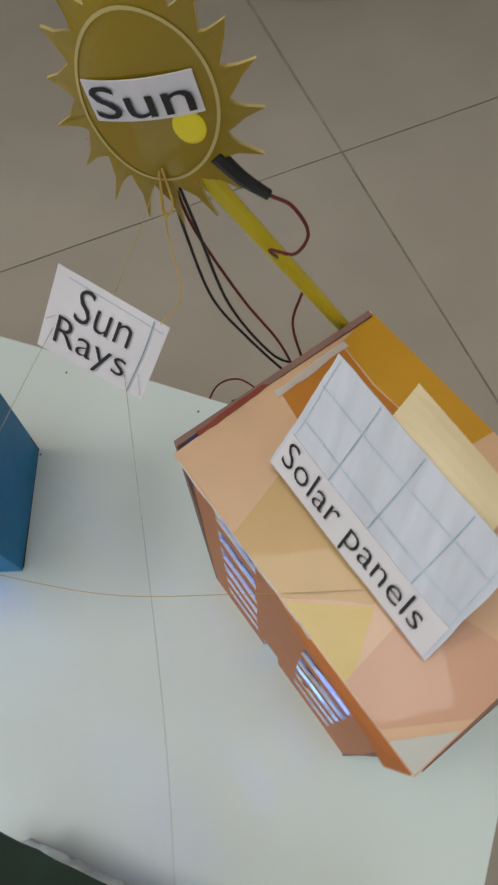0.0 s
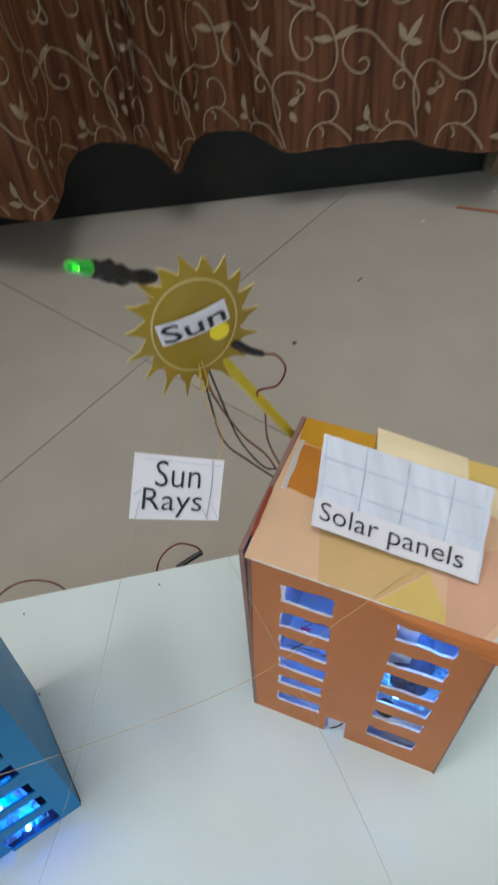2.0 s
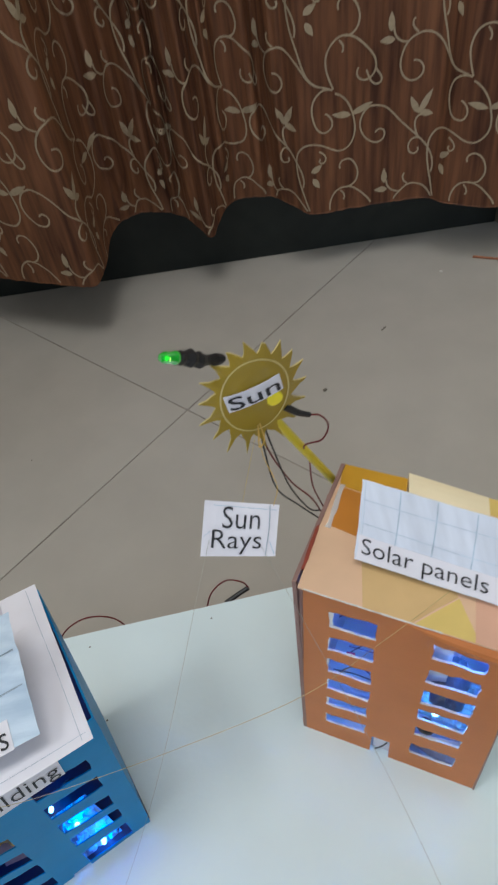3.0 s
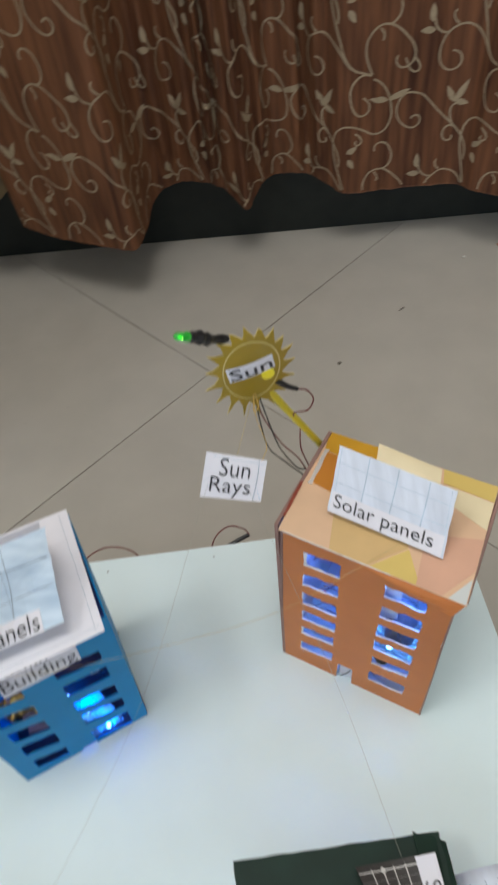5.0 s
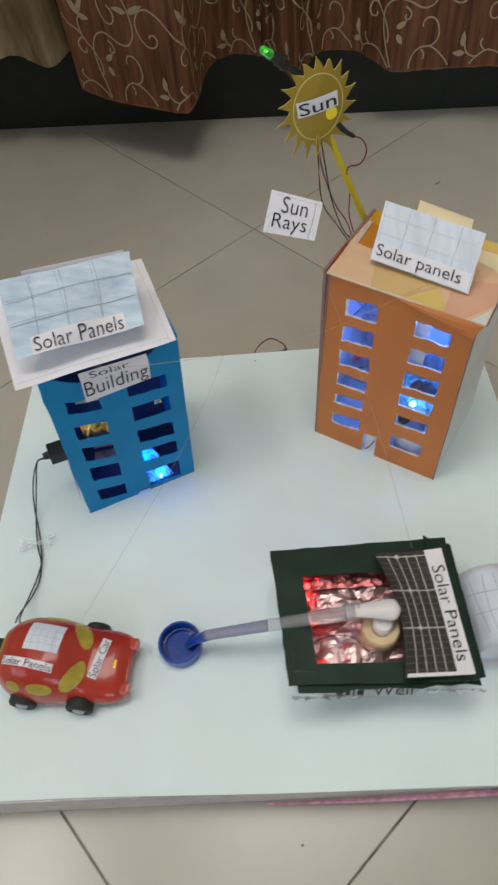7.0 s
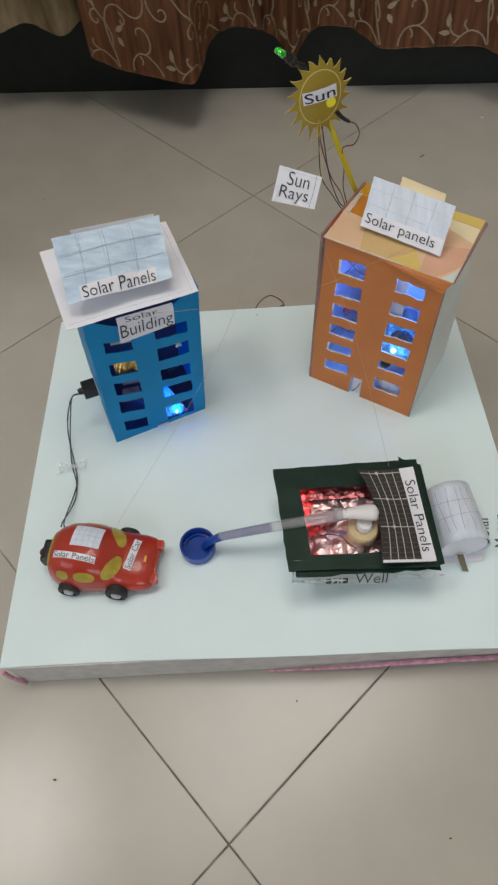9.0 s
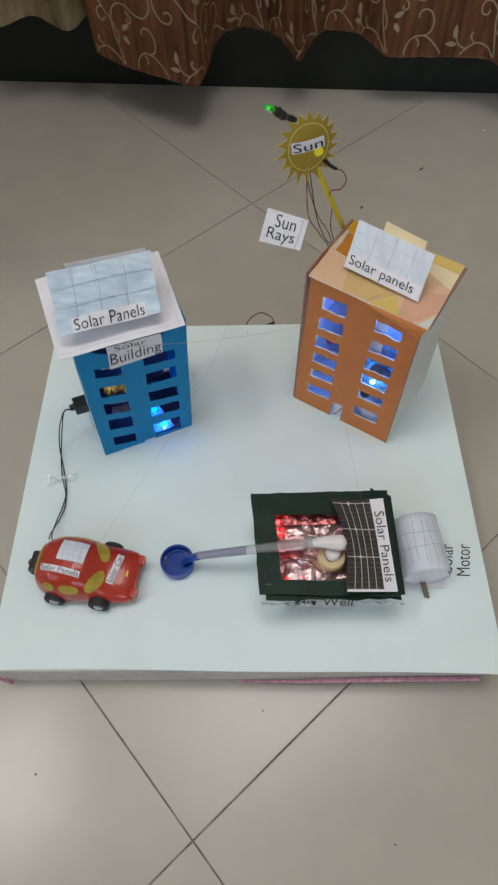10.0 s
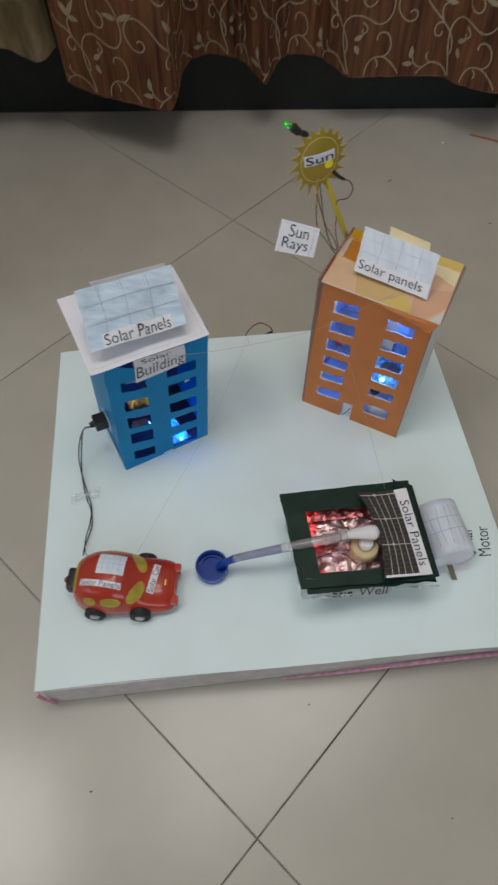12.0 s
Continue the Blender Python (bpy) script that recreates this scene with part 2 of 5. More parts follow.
def patch(s, outline, lift=0.0003):
    """A flat print with a polygon outline in the surface's own u, v, lying on it."""
    bm = bmesh.new()
    f = lifted(s, lift)
    top = [bm.verts.new(f(u, v)) for u, v in outline]
    low = [bm.verts.new(s(u, v) - normal_at(s, u, v) * 0.0001) for u, v in outline]
    bm.faces.new(top)
    n = len(top)
    for i in range(n):
        bm.faces.new((top[i], low[i], low[(i + 1) % n], top[(i + 1) % n]))
    return bm


def oval(s, cu, cv, ru, rv, lift=0.0004, n=28, turn=0.0, power=2.0):
    """A raised oval lying on the surface s."""
    bm = bmesh.new()
    rings = []
    for k, h in ((1.0, -0.0003), (0.97, lift), (0.6, lift), (0.25, lift)):
        f = lifted(s, h)
        ring = []
        for i in range(n):
            a = 2 * math.pi * i / n
            x = math.copysign(abs(math.cos(a)) ** (2 / power), math.cos(a)) * ru * k
            y = math.copysign(abs(math.sin(a)) ** (2 / power), math.sin(a)) * rv * k
            ring.append(bm.verts.new(f(cu + x * math.cos(turn) - y * math.sin(turn), cv + x * math.sin(turn) + y * math.cos(turn))))
        rings.append(ring)
    for r1, r2 in zip(rings, rings[1:]):
        for i in range(n):
            bm.faces.new((r1[i], r1[(i + 1) % n], r2[(i + 1) % n], r2[i]))
    bm.faces.new(rings[-1])
    return bm


def ribbon(bm, s, pts, width, lift=0.0003, taper=False):
    """A flat drawn line on the surface s along points u, v; width in metres."""
    f = lifted(s, lift)
    prev = None
    n = len(pts)
    for i, (u, v) in enumerate(pts):
        a, b = pts[max(i - 1, 0)], pts[min(i + 1, n - 1)]
        d = (s(*b) - s(*a)).normalized()
        side = normal_at(s, u, v).cross(d).normalized()
        w = width * 0.5 * (1 if not taper else 0.06 + 0.94 * math.sin(math.pi * (i / (n - 1)) ** 0.8))
        p = f(u, v)
        cur = (bm.verts.new(p - side * w), bm.verts.new(p + side * w))
        if prev:
            bm.faces.new((prev[0], cur[0], cur[1], prev[1]))
        prev = cur


def grid_lines(s, us, vs, width, u0=0.02, u1=0.98, v0=0.02, v1=0.98, wobble=0.006, n=10):
    bm = bmesh.new()
    for u in us:
        ph = random.uniform(0, 6)
        ribbon(bm, s, [(u + wobble * math.sin(ph + 4 * k / n), v0 + (v1 - v0) * k / n) for k in range(n + 1)], width)
    for v in vs:
        ph = random.uniform(0, 6)
        ribbon(bm, s, [(u0 + (u1 - u0) * k / n, v + wobble * math.sin(ph + 4 * k / n)) for k in range(n + 1)], width)
    return bm


def letters(body, s, quad, lift=0.0005, bold=-0.007, bent=False):
    """Writing laid on the surface s inside the u, v corners bottom-left, bottom-right, top-right, top-left."""
    cu = bpy.data.curves.new("writing", "FONT")
    cu.body, cu.resolution_u, cu.offset = body, 3, bold
    ob = new("writing", cu)
    bpy.context.view_layer.update()
    me = bpy.data.meshes.new_from_object(ob.evaluated_get(bpy.context.evaluated_depsgraph_get()))
    bpy.data.objects.remove(ob)
    bm = bmesh.new()
    bm.from_mesh(me)
    bpy.data.meshes.remove(me)
    if bent:
        bmesh.ops.triangulate(bm, faces=bm.faces[:])
        bmesh.ops.subdivide_edges(bm, edges=bm.edges[:], cuts=2, use_grid_fill=True)
    xs, ys = [v.co.x for v in bm.verts], [v.co.y for v in bm.verts]
    x0, x1, y0, y1 = min(xs), max(xs), min(ys), max(ys)
    f = lifted(s, lift)
    a, b, c, d = quad
    for v in bm.verts:
        x, y = (v.co.x - x0) / (x1 - x0), (v.co.y - y0) / (y1 - y0)
        w = ((1 - x) * (1 - y), x * (1 - y), x * y, (1 - x) * y)
        v.co = f(sum(k * q[0] for k, q in zip(w, quad)), sum(k * q[1] for k, q in zip(w, quad)))
    return bm


def rect(u0, v0, u1, v1):
    return [(u0, v0), (u1, v0), (u1, v1), (u0, v1)]


def smooth_path(pts, n=8):
    """A curve through the points."""
    p = [Vector(q) for q in pts]
    p = [p[0] * 2 - p[1]] + p + [p[-1] * 2 - p[-2]]
    out = []
    for i in range(1, len(p) - 2):
        for k in range(n):
            t = k / n
            out.append(0.5 * (2 * p[i] + (p[i + 1] - p[i - 1]) * t + (2 * p[i - 1] - 5 * p[i] + 4 * p[i + 1] - p[i + 2]) * t * t
                              + (3 * p[i] - p[i - 1] - 3 * p[i + 1] + p[i + 2]) * t ** 3))
    out.append(p[-2])
    return out


def tube(pts, radius, sides=8, n=8, bm=None):
    """A round tube along a smooth curve; radius may be a function of the way along, 0 to 1."""
    path = smooth_path(pts, n) if len(pts) > 2 else [Vector(pts[0]).lerp(Vector(pts[1]), k / n) for k in range(n + 1)]
    bm = bm or bmesh.new()
    rings = []
    ref = Vector((0.31, 0.17, 0.93))
    for i, p in enumerate(path):
        d = (path[min(i + 1, len(path) - 1)] - path[max(i - 1, 0)]).normalized()
        a = d.cross(ref).normalized()
        b = d.cross(a)
        r = radius(i / (len(path) - 1)) if callable(radius) else radius
        rings.append([bm.verts.new(p + (a * math.cos(t) + b * math.sin(t)) * r) for t in (2 * math.pi * k / sides for k in range(sides))])
    for r1, r2 in zip(rings, rings[1:]):
        for k in range(sides):
            bm.faces.new((r1[k], r1[(k + 1) % sides], r2[(k + 1) % sides], r2[k]))
    bm.faces.new(rings[0][::-1])
    bm.faces.new(rings[-1])
    return bm


def box(x0, x1, y0, y1, z0, z1, bevel=0.0, m=None):
    bm = bmesh.new()
    bmesh.ops.create_cube(bm, size=1)
    for v in bm.verts:
        v.co = Vector(((x0 + x1) / 2 + v.co.x * (x1 - x0), (y0 + y1) / 2 + v.co.y * (y1 - y0), (z0 + z1) / 2 + v.co.z * (z1 - z0)))
    if bevel:
        bmesh.ops.bevel(bm, geom=bm.edges[:], offset=bevel, segments=2, affect="EDGES", profile=0.7)
    if m:
        bm.transform(m)
    return bm


def lathe(profile, m, n=32):
    """A turned shape from (radius, height) pairs about the local z axis."""
    bm = bmesh.new()
    rings = []
    for r, z in profile:
        if r <= 1e-6:
            rings.append([bm.verts.new(m @ Vector((0, 0, z)))])
        else:
            rings.append([bm.verts.new(m @ Vector((r * math.cos(a), r * math.sin(a), z))) for a in (2 * math.pi * k / n for k in range(n))])
    for r1, r2 in zip(rings, rings[1:]):
        for k in range(n):
            q = [r1[k % len(r1)], r1[(k + 1) % len(r1)], r2[(k + 1) % len(r2)], r2[k % len(r2)]]
            q = [x for i, x in enumerate(q) if x not in q[:i]]
            if len(q) > 2:
                bm.faces.new(q)
    return bm


def facing(place, direction, up=(0, 0, 1)):
    """A pose at place with its z axis along direction."""
    z = Vector(direction).normalized()
    x = Vector(up).cross(z)
    x = x.normalized() if x.length > 1e-4 else Vector((1, 0, 0))
    y = z.cross(x)
    m = Matrix((x, y, z)).transposed().to_4x4()
    return Matrix.Translation(place) @ m


def punched_wall(s, strips, thick, ragged=0.006, edge=0.0):
    """A card wall on the surface s, cut by ragged holes. strips: u0, u1 and the holes' (low v, high v) from the bottom up."""
    flat = bmesh.new()

    def loop(pts):
        vs = [flat.verts.new((u, v, 0)) for u, v in pts]
        for a, b in zip(vs, vs[1:] + vs[:1]):
            flat.edges.new((a, b))
    outer = [(0.0, 0.0)]
    for u0, u1, holes in strips:
        for a, b, *lean in holes:
            if a <= 0:
                outer += [(u0, 0.0), (u0 + 0.004, b), (u1 - 0.004, b + 0.006), (u1, 0.0)]
            else:
                du, dv, n = u1 - u0, b - a, 5
                ring = [(u0 + du * k / n, a) for k in range(n)] + [(u1, a + dv * k / 3) for k in range(3)]
                ring += [(u1 - du * k / n, b) for k in range(n)] + [(u0, b - dv * k / 3) for k in range(3)]
                skew = lean[0] if lean else random.uniform(-0.012, 0.012)
                loop([(u + random.uniform(-1, 1) * ragged, v + random.uniform(-1, 1) * ragged + skew * (u - u0) / du) for u, v in ring])
    outer += [(1.0, 0.0)] + [(1.0 + random.uniform(-1, 1) * ragged, k / 12) for k in range(1, 12)] + [(1.0 - k / 10, 1.0) for k in range(11)]
    outer += [(random.uniform(-2.0, 0.6) * ragged, 1 - k / 16) for k in range(1, 16)]
    if edge:
        outer = []
        for a, b in (((0, 0), (1, 0)), ((1, 0), (1, 1)), ((1, 1), (0, 1)), ((0, 1), (0, 0))):
            outer += [(a[0] + (b[0] - a[0]) * k / 14 + random.uniform(-1, 1) * edge * (k > 0), a[1] + (b[1] - a[1]) * k / 14 + random.uniform(-1, 1) * edge * (k > 0)) for k in range(14)]
    loop(outer)
    bmesh.ops.triangle_fill(flat, use_beauty=True, use_dissolve=False, edges=flat.edges[:])
    bm = bmesh.new()
    uv = [(v.co.x, v.co.y) for v in flat.verts]
    front = [bm.verts.new(s(u, v)) for u, v in uv]
    back = [bm.verts.new(s(u, v) - normal_at(s, u, v) * thick) for u, v in uv]
    flat.verts.index_update()
    for f in flat.faces:
        ids = [v.index for v in f.verts]
        if f.normal.z < 0:
            ids.reverse()
        bm.faces.new([front[i] for i in ids]).material_index = 0
        bm.faces.new([back[i] for i in reversed(ids)]).material_index = 1
    for e in flat.edges:
        if len(e.link_faces) == 1:
            a, b = (v.index for v in e.verts)
            bm.faces.new((front[a], front[b], back[b], back[a])).material_index = 2
    flat.free()
    bmesh.ops.recalc_face_normals(bm, faces=bm.faces[:])
    return bm


def inside(front, u, v, depth):
    """A place inside a building, behind its front."""
    p = front(u, v)
    n = normal_at(front, 0.5, 0.5)
    return p - Vector((n.x, n.y, 0)).normalized() * depth


def crumple(s, nu, nv, amp, seed, fine=1.0, stretch=1.0):
    """A crumpled foil sheet on the surface s."""
    bm = bmesh.new()
    rows = []
    for j in range(nv + 1):
        row = []
        for i in range(nu + 1):
            u, v = i / nu, j / nv
            q = Vector((u * 7 * fine / stretch + seed, v * 7 * fine * stretch, seed * 1.7))
            h = 1.3 * abs(noise.noise(q)) + 0.8 * abs(noise.noise(q * 2.1)) + 0.3 * abs(noise.noise(q * 4.6)) - 0.5
            row.append(bm.verts.new(s(u + random.uniform(-0.3, 0.3) / nu * (0 < i < nu), v + random.uniform(-0.3, 0.3) / nv * (0 < j < nv)) + normal_at(s, u, v) * amp * h))
        rows.append(row)
    for j in range(nv):
        for i in range(nu):
            a, b, c, d = rows[j][i], rows[j][i + 1], rows[j + 1][i + 1], rows[j + 1][i]
            if random.random() < 0.5:
                bm.faces.new((a, b, c))
                bm.faces.new((a, c, d))
            else:
                bm.faces.new((a, b, d))
                bm.faces.new((b, c, d))
    return bm


# ---- room ----
TILE, TURN_DEG, CROSS = 0.612, 41.2, V(0.195, -0.137, 0)
ax = V(math.cos(radians(TURN_DEG)), math.sin(radians(TURN_DEG)), 0)
ay = V(-ax.y, ax.x, 0)
X0, X1, Y0 = -2.2, 2.2, -3.8


def back_y(x):
    """The foot of the back wall, which runs a little askew."""
    return 1.098 - 0.092 * (x + 0.15)


floor = solo("floor", box(X0, X1, Y0, 1.6, -0.05, -0.0011), M_GROUT, "dark grout bed under beige vitrified floor tiles", "floor", kind="structure")


def quad_wall(name, a, b, z0, z1, thick, material, label):
    """An upright wall from a to b, thick to the right of that way."""
    a, b = Vector((*a, 0)), Vector((*b, 0))
    d = (b - a).normalized()
    n = Vector((d.y, -d.x, 0)) * thick
    bm = bmesh.new()
    ring = [a, b, b + n, a + n]
    lo = [bm.verts.new((p.x, p.y, z0)) for p in ring]
    hi = [bm.verts.new((p.x, p.y, z1)) for p in ring]
    bm.faces.new(lo[::-1])
    bm.faces.new(hi)
    for i in range(4):
        j = (i + 1) % 4
        bm.faces.new((lo[i], lo[j], hi[j], hi[i]))
    return solo(name, bm, material, label, "wall", kind="structure")


PLINTH_END = 0.79
quad_wall("plinth", (X0 - 0.1, back_y(X0 - 0.1)), (PLINTH_END, back_y(PLINTH_END)), 0, 0.42, -0.05, M_PLINTH, "black polished stone base under the curtained back wall")
quad_wall("wall_north", (X0 - 0.1, back_y(X0 - 0.1) + 0.004), (X1, back_y(X1) + 0.004), 0.42, 2.7, -0.16, M_WALL, "beige painted back wall behind the curtains")
quad_wall("wall_pier", (PLINTH_END + 0.002, back_y(PLINTH_END) - 0.006), (X1, back_y(X1) - 0.006), 0, 0.42, -0.16, mat("olive_paint", (0.20, 0.17, 0.11), 0.7, 0.1, 20, 0.1), "olive painted wall foot beside the black base")
# Unseen wall, added out of view to keep light off the back-left floor.
quad_wall("wall_blocker", (-0.40, 0.44), (-0.40, 1.15), 0, 2.7, 0.12, M_WALL, "unseen wall added to shade the back-left floor")
quad_wall("wall_east", (X1, 1.5), (X1, Y0), 0, 2.7, -0.15, M_WALL, "beige painted side wall of the room")


def holed_wall(name, horizontal, at, a0, a1, h0, h1, z0, z1, thick, label):
    """A wall with one window opening through it."""
    bm = bmesh.new()
    lo, hi = (X0 - 0.15, X1 + 0.15) if horizontal else (Y0, 1.4)
    for p0, p1, q0, q1 in ((lo, a0, 0, 2.7), (a1, hi, 0, 2.7), (a0, a1, 0, z0), (a0, a1, z1, 2.7)):
        b = box(p0, p1, at - thick, at, q0, q1) if horizontal else box(at - thick, at, p0, p1, q0, q1)
        me = bpy.data.meshes.new("piece")
        b.to_mesh(me)
        b.free()
        bm.from_mesh(me)
        bpy.data.meshes.remove(me)
    return solo(name, bm, M_WALL, label, "wall", kind="structure")


holed_wall("wall_west", False, X0, -2.2, -0.6, 0, 0, 0.9, 2.2, 0.15, "beige painted wall with a wide window opening")
holed_wall("wall_south", True, Y0, -0.3, 1.5, 0, 0, 0.9, 2.2, 0.15, "beige painted wall with a window opening")
solo("ceiling", box(X0 - 0.15, X1 + 0.15, Y0 - 0.15, 1.6, 2.7, 2.8), M_CEIL, "plain white painted ceiling", "ceiling", kind="structure")

# ---- curtains ----
FOLDS = [(-0.012, 1.012), (0.05, 0.974), (0.1, 0.942), (0.145, 0.919), (0.166, 0.916), (0.178, 0.958), (0.192, 1.022), (0.222, 1.052),
         (0.262, 1.050), (0.3, 1.032), (0.321, 1.002), (0.336, 0.980), (0.351, 1.006), (0.374, 1.038), (0.41, 1.042), (0.442, 1.032), (0.465, 1.008),
         (0.49, 0.986), (0.56, 0.984), (0.645, 0.976), (0.668, 0.948), (0.7, 0.922), (0.74, 0.905), (0.765, 0.93)]


def cloth(folds, z0, z1, pleat=0.0):
    """A hanging cloth whose folds follow a plan line, crushed into small pleats where it lies back; u runs along the cloth in metres, v is the height."""
    base = smooth_path([(x, y, 0) for x, y in folds], 30)
    line = []
    for p in base:
        back = min(1.0, max(0.0, (p.y - 0.988) / 0.045))
        wave = 0.5 + 0.5 * math.sin(2 * math.pi * p.x / 0.031 + 2.2 * math.sin(p.x * 37 + 1.0)) * (0.65 + 0.35 * math.sin(p.x * 90))
        line.append(Vector((p.x, p.y - pleat * back * wave, pleat * back * wave)))
    run = [0.0]
    for a, b in zip(line, line[1:]):
        run.append(run[-1] + math.hypot(b.x - a.x, b.y - a.y))
    xs, pleats, deeps = [p.x for p in line], [p.z for p in line], [p.y for p in base]

    def s(u, v):
        x, deep = float(np.interp(u, run, xs)), float(np.interp(u, run, deeps))
        y = deep - float(np.interp(u, run, pleats)) * min(1.0, 0.15 + max(0.0, v - z0) / 0.09)
        sway = 0.006 * noise.noise(Vector((u * 7, v * 4, 1.3))) + 0.0022 * noise.noise(Vector((u * 75, v * 7, 4.1))) + 0.0012 * noise.noise(Vector((u * 150, v * 22, 7.7)))
        deep = max(0.0, deep - 0.985) * 0.34
        z = v + deep * max(0.0, 1 - (v - z0) / 0.4)
        return Vector((x + 0.02 * min(v - z0, 0.7) * math.sin(x * 11), y + sway - 0.015 * min(v - z0, 0.7) * math.cos(x * 8), z))
    return s, run[-1], lambda x: float(np.interp(x, xs, run))


def curtain(name, folds, z0, z1, material, label, nu, nv, pleat=0.0):
    s, length, along = cloth(folds, z0, z1, pleat)
    ob = thing(name, (folds[0][0], folds[0][1], z0), label, "curtain")
    bm = sheet(lambda u, v: s(u * length, z0 + (z1 - z0) * abs(v) ** 1.8), nu, nv, 0.0012)
    part("cloth", bm, material, ob, smooth=True)
    return ob, s, length, along


def vine(x, y, heading, length, *bends):
    """A scroll: from a start and a heading, its length in centimetres and its bend at even steps along it."""
    pts = [(x, y)]
    h = radians(heading)
    n = max(5, int(length / 0.35))
    for i in range(n):
        h += float(np.interp((i + 0.5) / n * (len(bends) - 1), range(len(bends)), bends)) * length / n
        x, y = x + math.cos(h) * length / n, y + math.sin(h) * length / n
        pts.append((x, y))
    return pts


SCROLLS = [
    vine(0, 0.1, 111, 17.4, 0.06, -0.29, -0.51, -0.03, -0.68, -1.14),
    vine(0.2, -0.4, 343, 27.5, -0.36, -0.09, -0.61, 0.55, 0.13, -0.04, 0.45),
    vine(-0.3, 0.1, 152, 10.9, 0.72, 0.42, 0.15, 1.12, 0.46),
    vine(4.2, 1.6, 296, 4.7, -0.24, 0.40, 2.11, -0.64),
    vine(0.8, 5.4, 320, 1.6, -0.03, -1.68),
    vine(-2.1, -7.3, 320, 3.3, 0.41, -3.14),
    vine(-0.1, 0, 146, 20.1, 0.39, -0.40, 0.18, 0.43, 0.30, 0.37, 0.89, 0.83),
    vine(-8.6, 3.9, 189, 3.0, -0.46, -0.65),
    vine(-7.6, 4.8, 142, 1.9, 0.16, -1.71),
    vine(-4.4, -12.5, 67, 23.9, 0.40, 0.08, -0.08, 0.57, 0.28, 1.77),
    vine(-6.7, -7.4, 111, 3.0, 0.15, -1.05),
    vine(-6.4, -7.8, 137, 4.6, 1.34, 0.71, 2.24),
    vine(0.8, 8.5, 138, 7.7, -1.57, -0.28, -0.85),
]
LEAVES = [(2.3, -3.4, 169, 2.6), (2.4, -3.4, 21, 3.0), (-10.9, 5.3, 93, 2.1), (-10.4, 4.4, 177, 1.9),
          (-6.8, -4.6, 118, 2.4), (-6.8, -4.6, 60, 3.2), (-6.7, -4.5, -10, 1.9), (-3.2, -10.2, 35, 1.8), (-3.0, -11.0, -60, 1.6)]


def leaf(x, y, angle, length):
    a = radians(angle)
    out = []
    for k in range(7):
        t = k / 6
        out.append((x + math.cos(a) * length * t, y + math.sin(a) * length * t))
    return out


brown, brown_s, brown_len, brown_along = curtain("brown_curtain", FOLDS, 0.085, 2.5, M_CURTAIN, "brown striped curtain with a beige scroll vine weave, hanging in folds", 600, 40, 0.030)


def weave(s, length, start, z0, z1, parent):
    """The woven scroll pattern, repeated over the cloth."""
    bm = bmesh.new()
    w, h = 0.180, 0.187
    for col in range(-int(start / w) - 2, int((length - start) / w) + 3):
        for row in range(-2, int((z1 - z0) / h) + 1):
            ou, ov = start + col * w, 0.249 + row * h
            for pts in SCROLLS:
                keep = []
                for p in [(ou + x * 0.01, ov + y * 0.01) for x, y in pts] + [(-9, -9)]:
                    if 0.004 < p[0] < length - 0.004 and z0 + 0.004 < p[1] < z1:
                        keep.append(p)
                        continue
                    if len(keep) > 2:
                        ribbon(bm, s, keep, 0.0024, 0.0014)
                    keep = []
            for x, y, a, l in LEAVES:
                q = [(ou + p * 0.01, ov + r * 0.01) for p, r in leaf(x, y, a, l)]
                if all(0.006 < p[0] < length - 0.006 and z0 + 0.006 < p[1] < z1 for p in q):
                    ribbon(bm, s, q, 0.0085, 0.0014, taper=True)
    part("woven_pattern", bm, M_VINE, parent, "raised beige scrolls and leaves")


weave(brown_s, brown_len, brown_along(0.68), 0.085, 0.62, brown)
curtain("beige_curtain", [(-0.275, 1.03), (-0.25, 1.05), (-0.21, 1.06), (-0.17, 1.01), (-0.11, 1.03), (-0.05, 1.0), (-0.018, 1.03)], 0.13, 2.5, M_BEIGE,
        "plain beige curtain hanging beside the brown one", 60, 8)
curtain("beige_curtain", [(0.775, 0.955), (0.82, 0.97), (0.86, 0.95), (0.9, 0.975), (0.95, 0.95), (1.0, 0.965)], 0.02, 2.5, M_BEIGE,
        "plain beige curtain hanging near the wall pier", 40, 8)

# ---- the model's base board ----
BX, BY, BT = 0.484, 0.424, 0.05
board = thing("foam_board", (BX / 2, BY / 2, 0), "thick white foam board base covered with pale paper, lying on tiles", "board")
body = part("foam_body", box(0.006, BX - 0.012, -0.001, BY - 0.006, 0.0, BT - 0.0022, 0.002), M_FOAM, board, "greyish foam slab")


def board_top(u, v):
    x = u * BX
    y = -0.0075 * (1 - v) * u * u + v * BY - 0.004 * v * (2 * u - 1) ** 2 + 0.0008 * math.sin(9 * u)
    return Vector((x, y, BT))


part("cover_sheet", sheet(board_top, 40, 30, 0.002), M_BOARD, board, "pale bluish-white paper cover")
part("pink_strip", tube([(0.235, -0.0035, 0.006), (0.3, -0.0045, 0.009), (0.38, -0.004, 0.012), (0.47, -0.004, 0.013)], lambda t: 0.0009 + 0.0014 * min(1, 1.6 * t), 6), M_PINK, board, "glossy pink tape strip")
part("pink_strip", tube([(0.001, -0.002, 0.044), (0.003, -0.003, 0.03), (0.010, -0.0035, 0.008)], 0.002, 6), M_PINK, board, "pink tape end")
part("writing", letters("Motor", board_top, [(0.966, 0.218), (0.979, 0.297), (0.951, 0.296), (0.939, 0.218)]), M_INK, board, "printed black word")
part("writing", letters("Solar", board_top, [(0.931, 0.226), (0.943, 0.296), (0.916, 0.296), (0.904, 0.226)]), M_INK, board, "printed black word")

